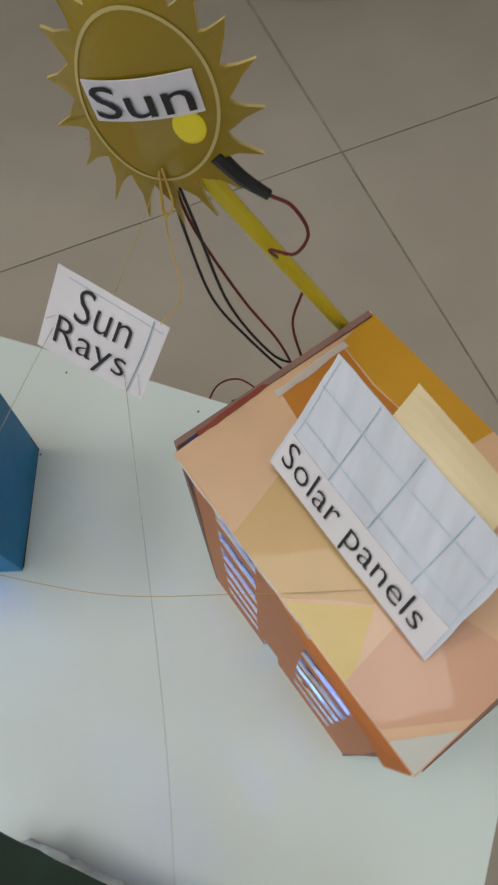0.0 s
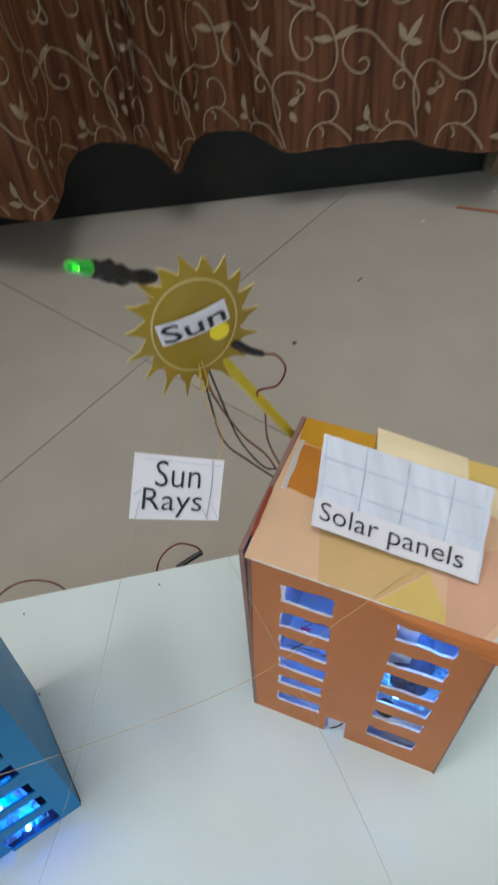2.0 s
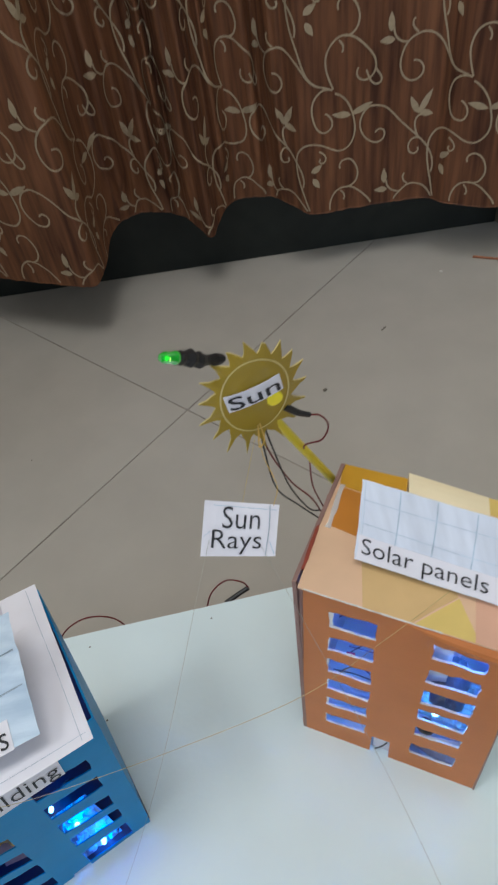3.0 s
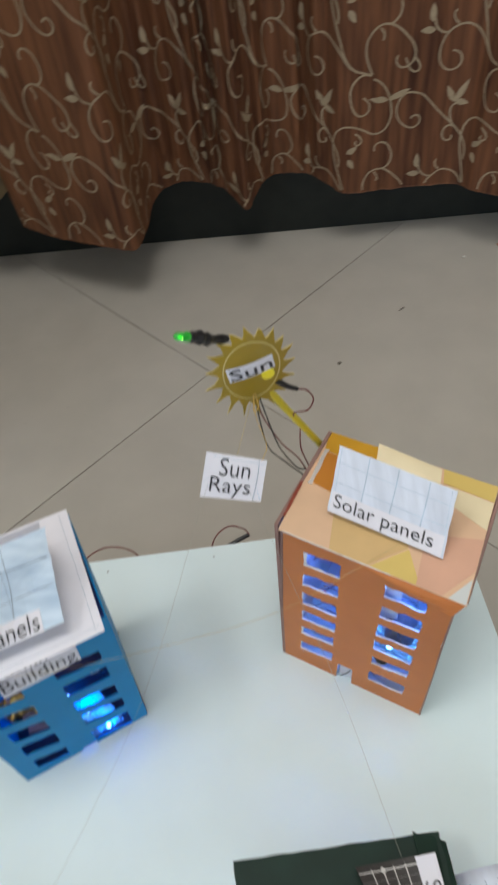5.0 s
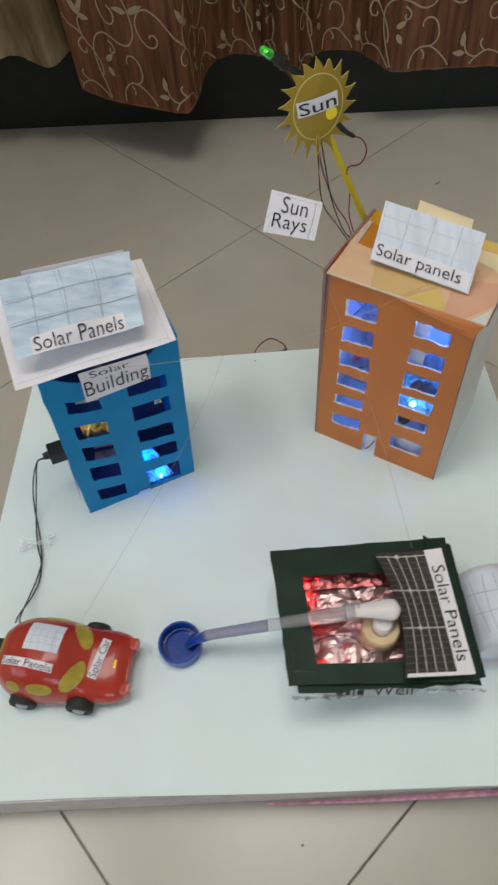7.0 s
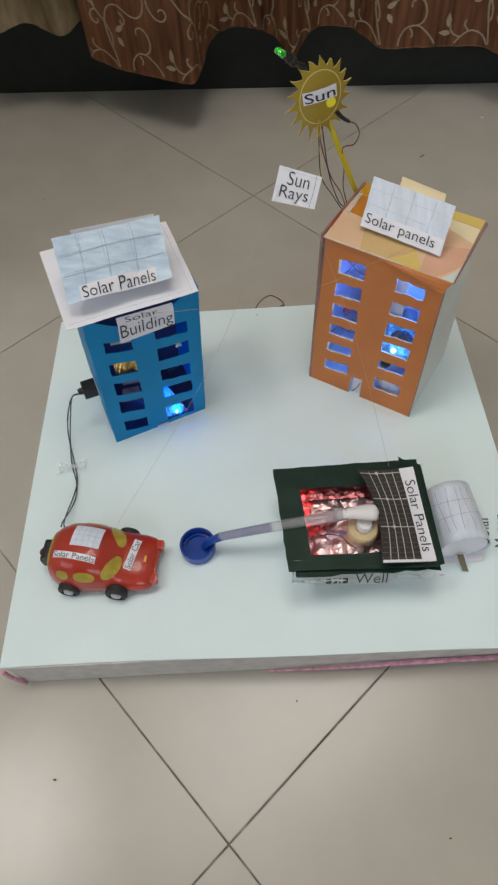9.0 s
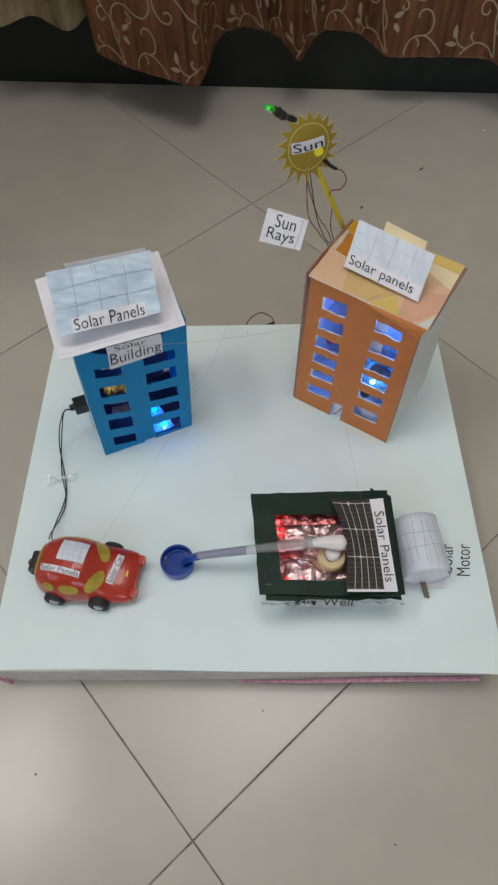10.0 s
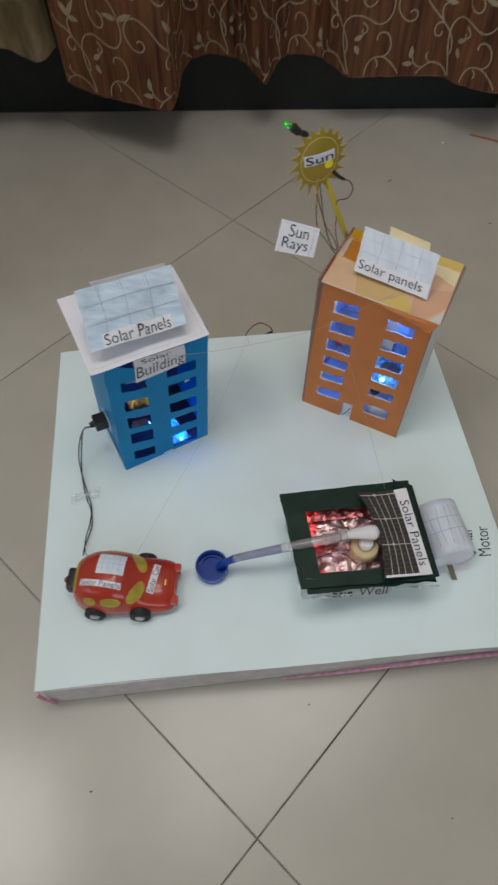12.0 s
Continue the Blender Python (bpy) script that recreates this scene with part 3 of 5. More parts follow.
# ---- orange building ----
OFL, OFR = V(0.300, 0.309, BT), V(0.401, 0.244, BT)
OTL, OTR = V(0.3115, 0.3203, 0.2332), V(0.407, 0.256, 0.2295)
ODEEP = V(0.049, 0.072, 0)
OBL, OBR = OFL + ODEEP * 1.0 + V(0.008, 0.012, 0), OFR + ODEEP * 1.0 + V(0.008, 0.012, 0)
OTBL, OTBR = V(0.3585, 0.3928, 0.2322), V(0.455, 0.328, 0.2300)
orange = thing("orange_building", (OFL + OBR) / 2, "model building of orange card with cut windows and printed roof", "model building")
o_front = bilinear(OFL, OFR, OTR, OTL, 0.001)
L_ROWS = [(0.126, 0.196, 0.015), (0.272, 0.334, 0.018), (0.403, 0.475, 0.010), (0.530, 0.614, 0.013), (0.671, 0.753, 0.020), (0.813, 0.899, 0.015)]
R_ROWS = [(0.122, 0.207, 0.005), (0.294, 0.359, 0.0), (0.420, 0.500, 0.003), (0.540, 0.633, 0.010), (0.683, 0.768, 0.012), (0.836, 0.910, 0.0)]
part("front_wall", punched_wall(o_front, [(0, 0.135, []), (0.135, 0.368, L_ROWS), (0.368, 0.41, []), (0.41, 0.522, [(0.0, 0.14)]),
                                          (0.522, 0.628, []), (0.628, 0.868, R_ROWS), (0.87, 1, [])], 0.0015, 0.0055), M_ORANGE, orange, "orange card with rows of cut windows", more=(M_INNER, M_EDGE))
# Pale sheet added before the brown side so the left windows look brighter.
part("lining", sheet(bilinear(OBL + V(0.004, 0, 0.001), OFL + V(0.004, 0.003, 0.001), OTL + V(0.004, 0.003, -0.002), OTBL + V(0.004, 0, -0.002)), 3, 3, 0.0004), M_INNER, orange, "pale lining added to brighten the interior")
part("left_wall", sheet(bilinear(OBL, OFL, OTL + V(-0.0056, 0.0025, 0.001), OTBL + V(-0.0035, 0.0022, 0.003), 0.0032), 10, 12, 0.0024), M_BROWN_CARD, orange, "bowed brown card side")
o_left = (OFL - OFR).normalized()
o_curl = lambda u, v: o_front(0.0, 0.25 + 0.75 * v) + o_left * (u * 0.0034 * math.sin(math.pi * (0.03 + 0.94 * min(1.0, max(0.0, v))) ** 1.5)) + V(0.0, 0.0025 * u, 0)
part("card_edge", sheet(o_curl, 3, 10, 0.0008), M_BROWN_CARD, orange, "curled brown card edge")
part("right_wall", sheet(bilinear(OFR + V(0.0012, 0.0018, 0), OBR, OTBR, OTR + V(0.0012, 0.0018, 0), -0.002), 8, 8, 0.0014), M_WHITE_CARD, orange, "plain white card side")
part("back_wall", sheet(bilinear(OBR, OBL, OTBL, OTBR), 6, 6, 0.0014), M_WHITE_CARD, orange, "white card back")
o_roof = bilinear(OTL + V(-0.0036, -0.0022, 0.0012), OTR + V(0.004, -0.005, 0.0012), OTBR + V(0.003, 0.002, 0.0012), OTBL + V(-0.0030, 0.0036, 0.0012))
roof = part("roof", sheet(o_roof, 12, 10, 0.0012), M_PEACH, orange, "glossy printed card roof in peach and orange")
for name, m, outline in (
        ("print", M_DARK_ORANGE, [(0.05, 0.48), (0.25, 0.44), (0.42, 0.54), (0.42, 0.80), (0.20, 0.78), (0.05, 0.80)]),
        ("print", M_AMBER, [(0.03, 0.81), (0.20, 0.79), (0.50, 0.81), (0.52, 0.998), (0.25, 0.998), (0.01, 0.998)]),
        ("print", M_TAN, [(0.29, 0.004), (0.50, 0.004), (0.58, 0.13), (0.66, 0.24), (0.60, 0.46), (0.22, 0.37)]),
        ("print", M_YELLOW_PRINT, [(0.51, 0.004), (0.77, 0.004), (0.665, 0.235), (0.59, 0.125)]),
        ("print", M_ROSE, [(0.75, 0.004), (0.88, 0.004), (0.998, 0.26), (0.998, 0.52), (0.72, 0.40)]),
        ("print", M_WHITE_CARD, [(0.91, 0.004), (0.996, 0.004), (0.996, 0.20)]),
        ("print", M_CREAM, [(0.80, 0.70), (0.998, 0.60), (0.998, 0.84), (0.74, 0.86)]),
        ("print", M_YELLOW_PRINT, [(0.72, 0.87), (0.998, 0.85), (0.998, 0.996), (0.70, 0.996)])):
    part(name, patch(o_roof, outline), m, roof)
part("rim", sheet(lifted(o_roof, 0.0006), 2, 14, 0.0005, -0.012, 0.004, 0.12, 0.70, rough_edge=0.003), M_RED_RIM, roof, "dark red edge of the print")
part("rim", sheet(lifted(o_roof, 0.0004), 18, 1, 0.0005, 0.03, 0.62, -0.004, 0.003, rough_edge=0.002), M_EDGE, roof, "worn pale front edge")
part("tape", sheet(lifted(o_roof, 0.0007), 2, 8, 0.0002, 0.030, 0.055, 0.46, 0.82, rough_edge=0.004), M_TAPE, roof, "strip of clear tape")
o_flap = bilinear(o_front(0.42, 0.995) + V(-0.001, -0.002, 0), o_front(1.0, 0.945) + V(-0.003, -0.005, 0), OTR + V(0.003, -0.005, 0.0005), o_front(0.42, 1.0) + V(-0.001, -0.002, 0.0005), 0.002)
part("roof_flap", sheet(o_flap, 8, 3, 0.0006), M_ORANGE, orange)
part("dark_trim", tube([OTR + V(0.005, -0.002, -0.001), OTBR + V(0.004, 0.0, -0.001)], 0.0015, 6), M_BROWN_CARD, orange)
part("dark_trim", tube([OFR + V(0.0006, -0.0004, 0), o_front(1, 0.35) + V(0.0012, 0.0002, 0), o_front(1, 0.7) + V(0.0004, -0.0004, 0), OTR + V(0.0010, 0.0, -0.002)], 0.0007, 6), M_BROWN_CARD, orange)
part("door_paper", sheet(bilinear(o_front(0.42, 0.0) - normal_at(o_front, 0.5, 0.5) * 0.004, o_front(0.52, 0.0) - normal_at(o_front, 0.5, 0.5) * 0.004,
                                  o_front(0.52, 0.12) - normal_at(o_front, 0.5, 0.5) * 0.004, o_front(0.42, 0.12) - normal_at(o_front, 0.5, 0.5) * 0.004), 2, 2), M_PAPER, orange, "white paper door")
part("inner_card", sheet(bilinear(inside(o_front, 0.63, 0.01, 0.013), inside(o_front, 0.90, 0.01, 0.006), inside(o_front, 0.90, 0.14, 0.016), inside(o_front, 0.63, 0.20, 0.008), 0.003), 4, 4, 0.0006), M_PAPER, orange, "white card inside")
part("door_slit", tube([inside(o_front, 0.44, 0.01, 0.002), inside(o_front, 0.475, 0.05, 0.002), inside(o_front, 0.50, 0.10, 0.002)], 0.0005, 5), M_GREY_WIRE, orange)
part("inner_card", sheet(bilinear(inside(o_front, 0.55, 0.02, 0.045), inside(o_front, 0.78, 0.02, 0.045), inside(o_front, 0.78, 0.80, 0.045), inside(o_front, 0.55, 0.80, 0.045)), 2, 2, 0.0006), M_PAPER, orange, "white card inside")
def torn(u0, u1, a, slant, seed):
    """A strip of torn fibre along a window's lower edge."""
    def s(u, v):
        n = noise.noise(V(u * 4.5, seed * 7.3, 0)) + 0.6 * noise.noise(V(u * 13, seed * 3.1, 4))
        return lifted(o_front, -0.0006)(u0 + (u1 - u0) * u, a - 0.010 + slant * u + v * (0.011 + 0.011 * n))
    return s


for k, (a, b, slant) in enumerate(L_ROWS):
    part("torn_edge", sheet(lifted(o_front, -0.0005), 2, 4, 0.0004, 0.128, (0.144, 0.150, 0.142, 0.138, 0.141, 0.152)[k], a - 0.004, b + 0.004, rough_edge=0.005), M_WINDOW_TORN, orange, "torn white edge of a window")
    part("torn_edge", sheet(torn(0.135, 0.368, a, slant, k), 14, 1, 0.0004), M_WINDOW_TORN, orange, "torn white edge of a window")
for k, (a, b, slant) in enumerate(R_ROWS):
    part("torn_edge", sheet(torn(0.628, 0.868, a, slant, k + 10), 14, 1, 0.0004), M_WINDOW_TORN, orange, "torn white edge of a window")
part("inner_card", sheet(bilinear(inside(o_front, 0.20, 0.53, 0.010), inside(o_front, 0.265, 0.53, 0.012), inside(o_front, 0.255, 0.585, 0.012), inside(o_front, 0.215, 0.595, 0.010), 0.002), 4, 4, 0.0005), M_MAGENTA, orange, "dark magenta scrap behind a window")

for u, v, d in ((0.27, 0.83, 0.014), (0.24, 0.43, 0.012), (0.30, 0.52, 0.022)):
    c = inside(o_front, u, v, d)
    part("inner_wire", tube([c + V(-0.012, 0.006, -0.012), c + V(0.004, 0, 0.010), c + V(0.014, -0.008, 0.0), c + V(0.004, 0.004, -0.012), c + V(-0.01, 0.004, 0.004)], 0.00045, 6), M_GREY_TAPE, orange)
for c, way in ((inside(o_front, 0.71, 0.395, 0.011), (-0.3, -0.6, 0.75)), (inside(o_front, 0.79, 0.980, 0.028), (-0.2, -0.3, -0.9))):
    part("led", lathe([(0, 0.0065), (0.0017, 0.006), (0.0025, 0.0042), (0.0026, -0.003), (0, -0.003)], facing(c, way), 16), M_LED_BLUE, orange, "lit blue diode")
    point("led_and_fill_light_orange", c + V(0.0, -0.003, 0.008 if way[2] > 0 else -0.009), 0.018 if way[2] > 0 else 0.130, (0.08, 0.40, 1.0) if way[2] > 0 else (0.06, 0.24, 1.0), 0.003)
for u0, u1, v0, v1, d0, d1, seed in ((0.58, 0.92, 0.33, 0.52, 0.028, 0.011, 4.0),):
    part("plastic_wrap", crumple(bilinear(inside(o_front, u0, v0, d1), inside(o_front, u1, v0, d1), inside(o_front, u1, v1, d0), inside(o_front, u0, v1, d0)), 26, 18, 0.0022, seed), M_WRAP, orange, "crumpled clear plastic round the diode")
for u, v, r, d in ((0.735, 0.640, 0.0120, 0.014), (0.72, 0.518, 0.0070, 0.010), (0.77, 0.505, 0.0085, 0.013)):
    lump = lathe([(0, -0.5), (1.0, -0.5), (0.9, -0.1), (0.62, 0.35), (0.30, 0.75), (0.08, 1.0), (0, 1.02)], Matrix.Translation(inside(o_front, u, v, d)) @ Matrix.Diagonal((r, r, r * 0.75, 1)), 20)
    for vert in lump.verts:
        vert.co += V(0.0026, 0.0016, 0.0020) * noise.noise(vert.co * 240)
    part("tape_lump", lump, M_GREY_TAPE, orange, "dark taped joint behind a window")
part("led_base", lathe([(0, 0.006), (0.003, 0.0055), (0.0048, 0.003), (0.0052, -0.003), (0, -0.003)], facing(inside(o_front, 0.685, 0.318, 0.0055), (0.1, -0.5, 0.85)), 20), M_BLACK, orange, "black diode holder", smooth=True)
# Fill light with no diode of its own, added to brighten the interior.
point("led_and_fill_light_orange", inside(o_front, 0.36, 0.62, 0.045), 0.029, (0.14, 0.15, 1.0))
part("inner_card", sheet(bilinear(inside(o_front, 0.60, 0.62, 0.007), inside(o_front, 0.72, 0.62, 0.007), inside(o_front, 0.72, 0.885, 0.005), inside(o_front, 0.60, 0.885, 0.005)), 3, 3, 0.0006), M_WHITE_CARD, orange, "white card flap inside")

# paper panel on the orange roof
o_panel = bilinear((0.3415, 0.3248, 0.2385), (0.4054, 0.2818, 0.2340), (0.419, 0.310, 0.263), (0.355, 0.354, 0.268), 0.0015, 0.0008)
panel = thing("paper_solar_panel", (0.38, 0.317, 0.236), "hand-drawn paper solar panel leaning on the orange roof", "paper panel", "paper solar panels")
pp = part("paper", sheet(o_panel, 12, 10, 0.0004, rough_edge=0.004), M_PAPER_PALE, panel, "pale paper with pencilled grid")
for u in (0.27, 0.52, 0.78):
    part("grid_line", grid_lines(o_panel, (u,), (), 0.0005), M_BLUE_PEN, pp)
for u in (0.03, 0.97):
    part("grid_line", grid_lines(o_panel, (u,), (), 0.0003), M_BLUE_PEN_FAINT, pp)
for v in (0.46, 0.76):
    part("grid_line", grid_lines(o_panel, (), (v,), 0.0004), M_BLUE_PEN_FAINT, pp)
slip = part("slip", sheet(lifted(o_panel, 0.0005), 10, 2, 0.0003, 0.015, 0.985, 0.012, 0.32, rough_edge=0.003), M_PAPER, panel, "white paper slip")
part("writing", letters("Solar panels", lifted(o_panel, 0.0006), rect(0.045, 0.035, 0.90, 0.295)), M_INK, slip, "printed black words")
PROP = [V(0.3755, 0.3390, 0.2660), V(0.4100, 0.3155, 0.2624), V(0.4148, 0.3280, 0.2630), V(0.3803, 0.3520, 0.2670)]
part("prop", sheet(bilinear(*PROP, 0.001), 4, 4, 0.0006), M_CREAM, panel, "folded cream card strip")
part("prop", sheet(bilinear(PROP[3], PROP[2], V(0.4165, 0.3325, 0.2325), V(0.3820, 0.3565, 0.2335), 0.001), 4, 4, 0.0006), M_CREAM, panel, "folded cream card strip")

# ---- blue building ----
FBL, FBR = V(0.085, 0.232, BT), V(0.181, 0.271, BT)
FTL, FTR = V(0.091, 0.243, 0.2185), V(0.192, 0.281, 0.2185)
DIP = 0.875
FDEEP = V(-0.031, 0.079, 0)
blue = thing("blue_building", (FBL + FBR + FDEEP) / 2 + V(0.03, 0.02, 0), "model building of bright blue card with cut windows", "model building")
b_front = bilinear(FBL, FBR, FTR, FTL, 0.0006)
B_LEFT = [(0.075, 0.165, -0.030), (0.247, 0.352, -0.034), (0.408, 0.509, -0.034), (0.573, 0.663, -0.033), (0.747, 0.825, -0.034)]
B_RIGHT = [(0.030, 0.160, -0.010), (0.245, 0.337, -0.022), (0.400, 0.494, -0.030), (0.559, 0.656, -0.006), (0.729, 0.808, -0.016)]
b_low = lambda u, v: b_front(u, v * (1 - (1 - DIP) * math.sin(math.pi * min(1, max(0, u * 1.15 - 0.06))) ** 0.9 * (v > 0.95)))
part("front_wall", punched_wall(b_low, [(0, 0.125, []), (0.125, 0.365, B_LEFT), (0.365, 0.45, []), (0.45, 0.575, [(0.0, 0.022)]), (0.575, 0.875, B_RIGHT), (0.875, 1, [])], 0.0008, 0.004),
     M_BLUE, blue, "blue card with rows of cut windows", more=(M_INNER_SHADE, M_BLUE))
b_left = bilinear(FBL + FDEEP, FBL, FTL, FTL + FDEEP, 0.002)
part("left_wall", sheet(b_left, 8, 8, 0.0012), M_BLUE, blue)
part("paper_strip", sheet(lifted(b_left, 0.0030), 8, 1, 0.0004, 0.40, 0.92, 0.085, 0.150, rough_edge=0.006), M_PAPER, blue, "white paper strip on the side")
part("right_wall", sheet(bilinear(FBR, FBR + FDEEP, FTR + FDEEP * 1.05, FTR, 0.0015), 8, 8, 0.0012), M_BLUE, blue)
# Dark sheet hiding the white board, standing for the shade inside.
part("shade_floor", sheet(bilinear(FBL + V(0, 0.002, 0.001), FBR + V(0, 0.002, 0.001), FBR + FDEEP + V(0, 0, 0.001), FBL + FDEEP + V(0, 0, 0.001)), 3, 3, 0.0006), M_INNER_SHADE, blue, "dark sheet added as shade over the board inside")
part("back_wall", sheet(bilinear(FBR + FDEEP, FBL + FDEEP, FTL + FDEEP, FTR + FDEEP), 6, 6, 0.0012), M_INNER_SHADE, blue)
b_label = bilinear(b_front(0.270, 0.792) + V(0.0002, -0.001, 0), b_front(0.765, 0.805) + V(0.0002, -0.001, 0), b_front(0.77, 0.91) + V(0.0002, -0.0012, 0), b_front(0.28, 0.925) + V(0.0002, -0.0012, 0))
b_back = V(-0.35, 0.93, 0) * 0.0008


def b_slip(u, v):
    """The name slip: its lower half on the wall, its upper half bent back over the wall's edge."""
    if v < 0.55:
        return b_label(u, v / 0.55)
    return b_label(u, 1.0) + (b_back + V(0, 0, 0.0070)) * ((v - 0.55) / 0.45)


lab = part("name_slip", sheet(b_slip, 8, 12, 0.0003), M_PAPER, blue, "white paper slip folded over the wall top")
part("writing", letters("Building", b_slip, rect(0.03, 0.02, 0.97, 0.50)), M_INK, lab, "printed black word")
part("writing", letters("Solar", b_slip, rect(0.14, 0.57, 0.72, 0.93)), M_INK, lab, "printed black word")
for u, v, d in ((0.25, 0.60, 0.012), (0.7, 0.3, 0.03), (0.8, 0.6, 0.04)):
    c = inside(b_front, u, v, d)
    part("inner_wire", tube([c + V(-0.012, 0.004, -0.01), c + V(0.0, 0, 0.010), c + V(0.012, 0.004, -0.002), c + V(0, 0.006, -0.012)], 0.0008, 6), M_BLACK, blue)
for c in (V(0.1330, 0.2775, 0.0600), V(0.1500, 0.2655, 0.0560), V(0.1125, 0.2930, 0.0540)):
    part("led", lathe([(0, 0.0042), (0.001, 0.0039), (0.0016, 0.003), (0.0017, 0.0), (0, 0)], facing(c, (0.2, -0.8, 0.6)), 16), M_LED_BLUE, blue, "lit blue diode")
for place, power in ((V(0.1345, 0.2800, 0.0680), 0.036), (V(0.1500, 0.2690, 0.0575), 0.020), (V(0.1130, 0.2950, 0.0640), 0.014)):
    point("led_light_blue", place, power, (0.0, 0.20, 1.0), 0.003)
part("plastic_wrap", crumple(bilinear(inside(b_front, 0.44, 0.006, 0.005), inside(b_front, 0.82, 0.006, 0.006), inside(b_front, 0.70, 0.090, 0.036), inside(b_front, 0.45, 0.090, 0.036)), 24, 22, 0.0034, 5.0, 0.7), M_WRAP, blue, "crumpled clear plastic round the diodes")
part("gold_foil", crumple(bilinear(inside(b_front, 0.17, 0.55, 0.004), inside(b_front, 0.37, 0.55, 0.004), inside(b_front, 0.37, 0.665, 0.009), inside(b_front, 0.17, 0.665, 0.009)), 20, 12, 0.005, 6.0, 0.22, 0.6), mat("gold_foil", (0.80, 0.55, 0.18), 0.3, 0.2, 60, 0.2, metal=1.0), blue, "shiny gold foil behind a window", smooth=True)

part("silver_foil", crumple(bilinear(inside(b_front, 0.76, 0.60, 0.004), inside(b_front, 0.82, 0.60, 0.004), inside(b_front, 0.81, 0.635, 0.006), inside(b_front, 0.77, 0.635, 0.006)), 8, 6, 0.002, 9.0, 0.4), M_FOIL_SIDE, blue, "scrap of silver foil behind a window")
# Grey and violet cards imitate reflections on plastic behind the left windows.
for u, v, w, d, m in ((0.29, 0.79, 0.10, 0.006, M_GREY_SLIP), (0.30, 0.45, 0.09, 0.008, M_LILAC_REFLECTION), (0.27, 0.28, 0.10, 0.012, M_LILAC_REFLECTION)):
    part("inner_card", sheet(bilinear(inside(b_front, u - w, v - 0.05, d + 0.004), inside(b_front, u + w, v - 0.05, d), inside(b_front, u + w, v + 0.05, d + 0.003), inside(b_front, u - w * 0.6, v + 0.05, d + 0.006), 0.001), 4, 4, 0.0005), m, blue, "card painted as a reflection in the window's plastic")

# roof sheets of the blue building
roof_sheet = thing("roof_sheet", (0.12, 0.29, 0.222), "white paper sheet laid over the open blue building", "paper sheet")
b_roof = bilinear((0.083, 0.226, 0.2285), (0.193, 0.269, 0.2235), (0.162, 0.360, 0.231), (0.051, 0.313, 0.241), 0.002, 0.002)
rs = part("paper", sheet(b_roof, 14, 12, 0.0005), M_PAPER, roof_sheet, "white paper")
part("pencil_line", grid_lines(b_roof, (0.955,), (0.05,), 0.0002, wobble=0.003), M_PENCIL, rs)
b_panel = bilinear((0.088, 0.239, 0.2455), (0.172, 0.271, 0.2385), (0.162, 0.325, 0.262), (0.077, 0.284, 0.276), 0.003, 0.005)
bp = thing("paper_solar_panel", (0.124, 0.28, 0.24), "blue-crayoned paper solar panel resting on the white roof sheet", "paper panel", "paper solar panels")
bpp = part("paper", sheet(b_panel, 14, 12, 0.0004, rough_edge=0.004), M_PAPER_BLUE, bp, "crayoned pale blue paper")
part("grid", grid_lines(b_panel, (0.20, 0.44, 0.70), (0.40, 0.70), 0.00042, wobble=0.014), M_PENCIL, bpp)
part("grid", grid_lines(b_panel, (0.215, 0.425, 0.69), (0.415, 0.715), 0.00022, wobble=0.010), M_PENCIL, bpp)
slip = part("slip", sheet(lifted(b_panel, 0.0005), 10, 2, 0.0003, 0.13, 0.865, -0.005, 0.225, rough_edge=0.003), M_PAPER, bp, "white paper slip")
part("writing", letters("Solar Panels", lifted(b_panel, 0.0006), rect(0.15, 0.02, 0.845, 0.205)), M_INK, slip, "printed black words")
part("backing", sheet(bilinear((0.095, 0.290, 0.2445), (0.155, 0.318, 0.238), (0.157, 0.331, 0.2605), (0.090, 0.297, 0.2735), 0.001), 4, 4, 0.0006), M_PAPER, bp, "white folded backing paper")

# socket and its cable
plug = thing("power_socket", (0.062, 0.263, 0.095), "black square socket block fixed to the blue side wall", "socket")
pm = facing((0.0675, 0.2655, 0.104), V(-0.93, -0.37, 0.05))
part("housing", box(-0.0072, 0.0072, -0.0068, 0.0068, -0.008, 0.009, 0.0012, pm), M_BLACK, plug)
part("collar", box(-0.0100, 0.0100, -0.0125, 0.0095, -0.0062, -0.0052, 0.0003, pm), M_PAPER, plug, "torn white paper edge")
part("nozzle", lathe([(0, 0.014), (0.003, 0.014), (0.004, 0.009), (0.0045, 0.0)], pm, 12), M_BLACK, plug)
cable = thing("cable", (0.05, 0.2, BT), "twisted grey two-core cable from socket to toy car", "cable")
CORD = [(0.057, 0.261, 0.101), (0.046, 0.262, 0.096), (0.0385, 0.254, 0.078), (0.0355, 0.240, 0.062), (0.0375, 0.222, 0.0535), (0.0425, 0.202, 0.0522), (0.0475, 0.184, 0.0518), (0.0475, 0.166, 0.0525), (0.0445, 0.148, 0.056), (0.0465, 0.128, 0.072), (0.0495, 0.119, 0.080)]
for turn in (0.0, math.pi):
    part("core", tube([(x + 0.0015 * math.cos(turn + k * 1.25), y, z + 0.0009 * math.sin(turn + k * 1.25)) for k, (x, y, z) in enumerate(CORD)], 0.00065, 6), M_GREY_WIRE, cable)
part("tape", crumple(lambda u, v: V(0.026 + 0.030 * u, 0.199 + 0.006 * u + 0.011 * (v - 0.5) * (0.35 + 1.9 * abs(u - 0.5)), 0.0545), 14, 6, 0.0040, 3.3, 0.5), M_TAPE, cable, "crumpled clear sticky tape")

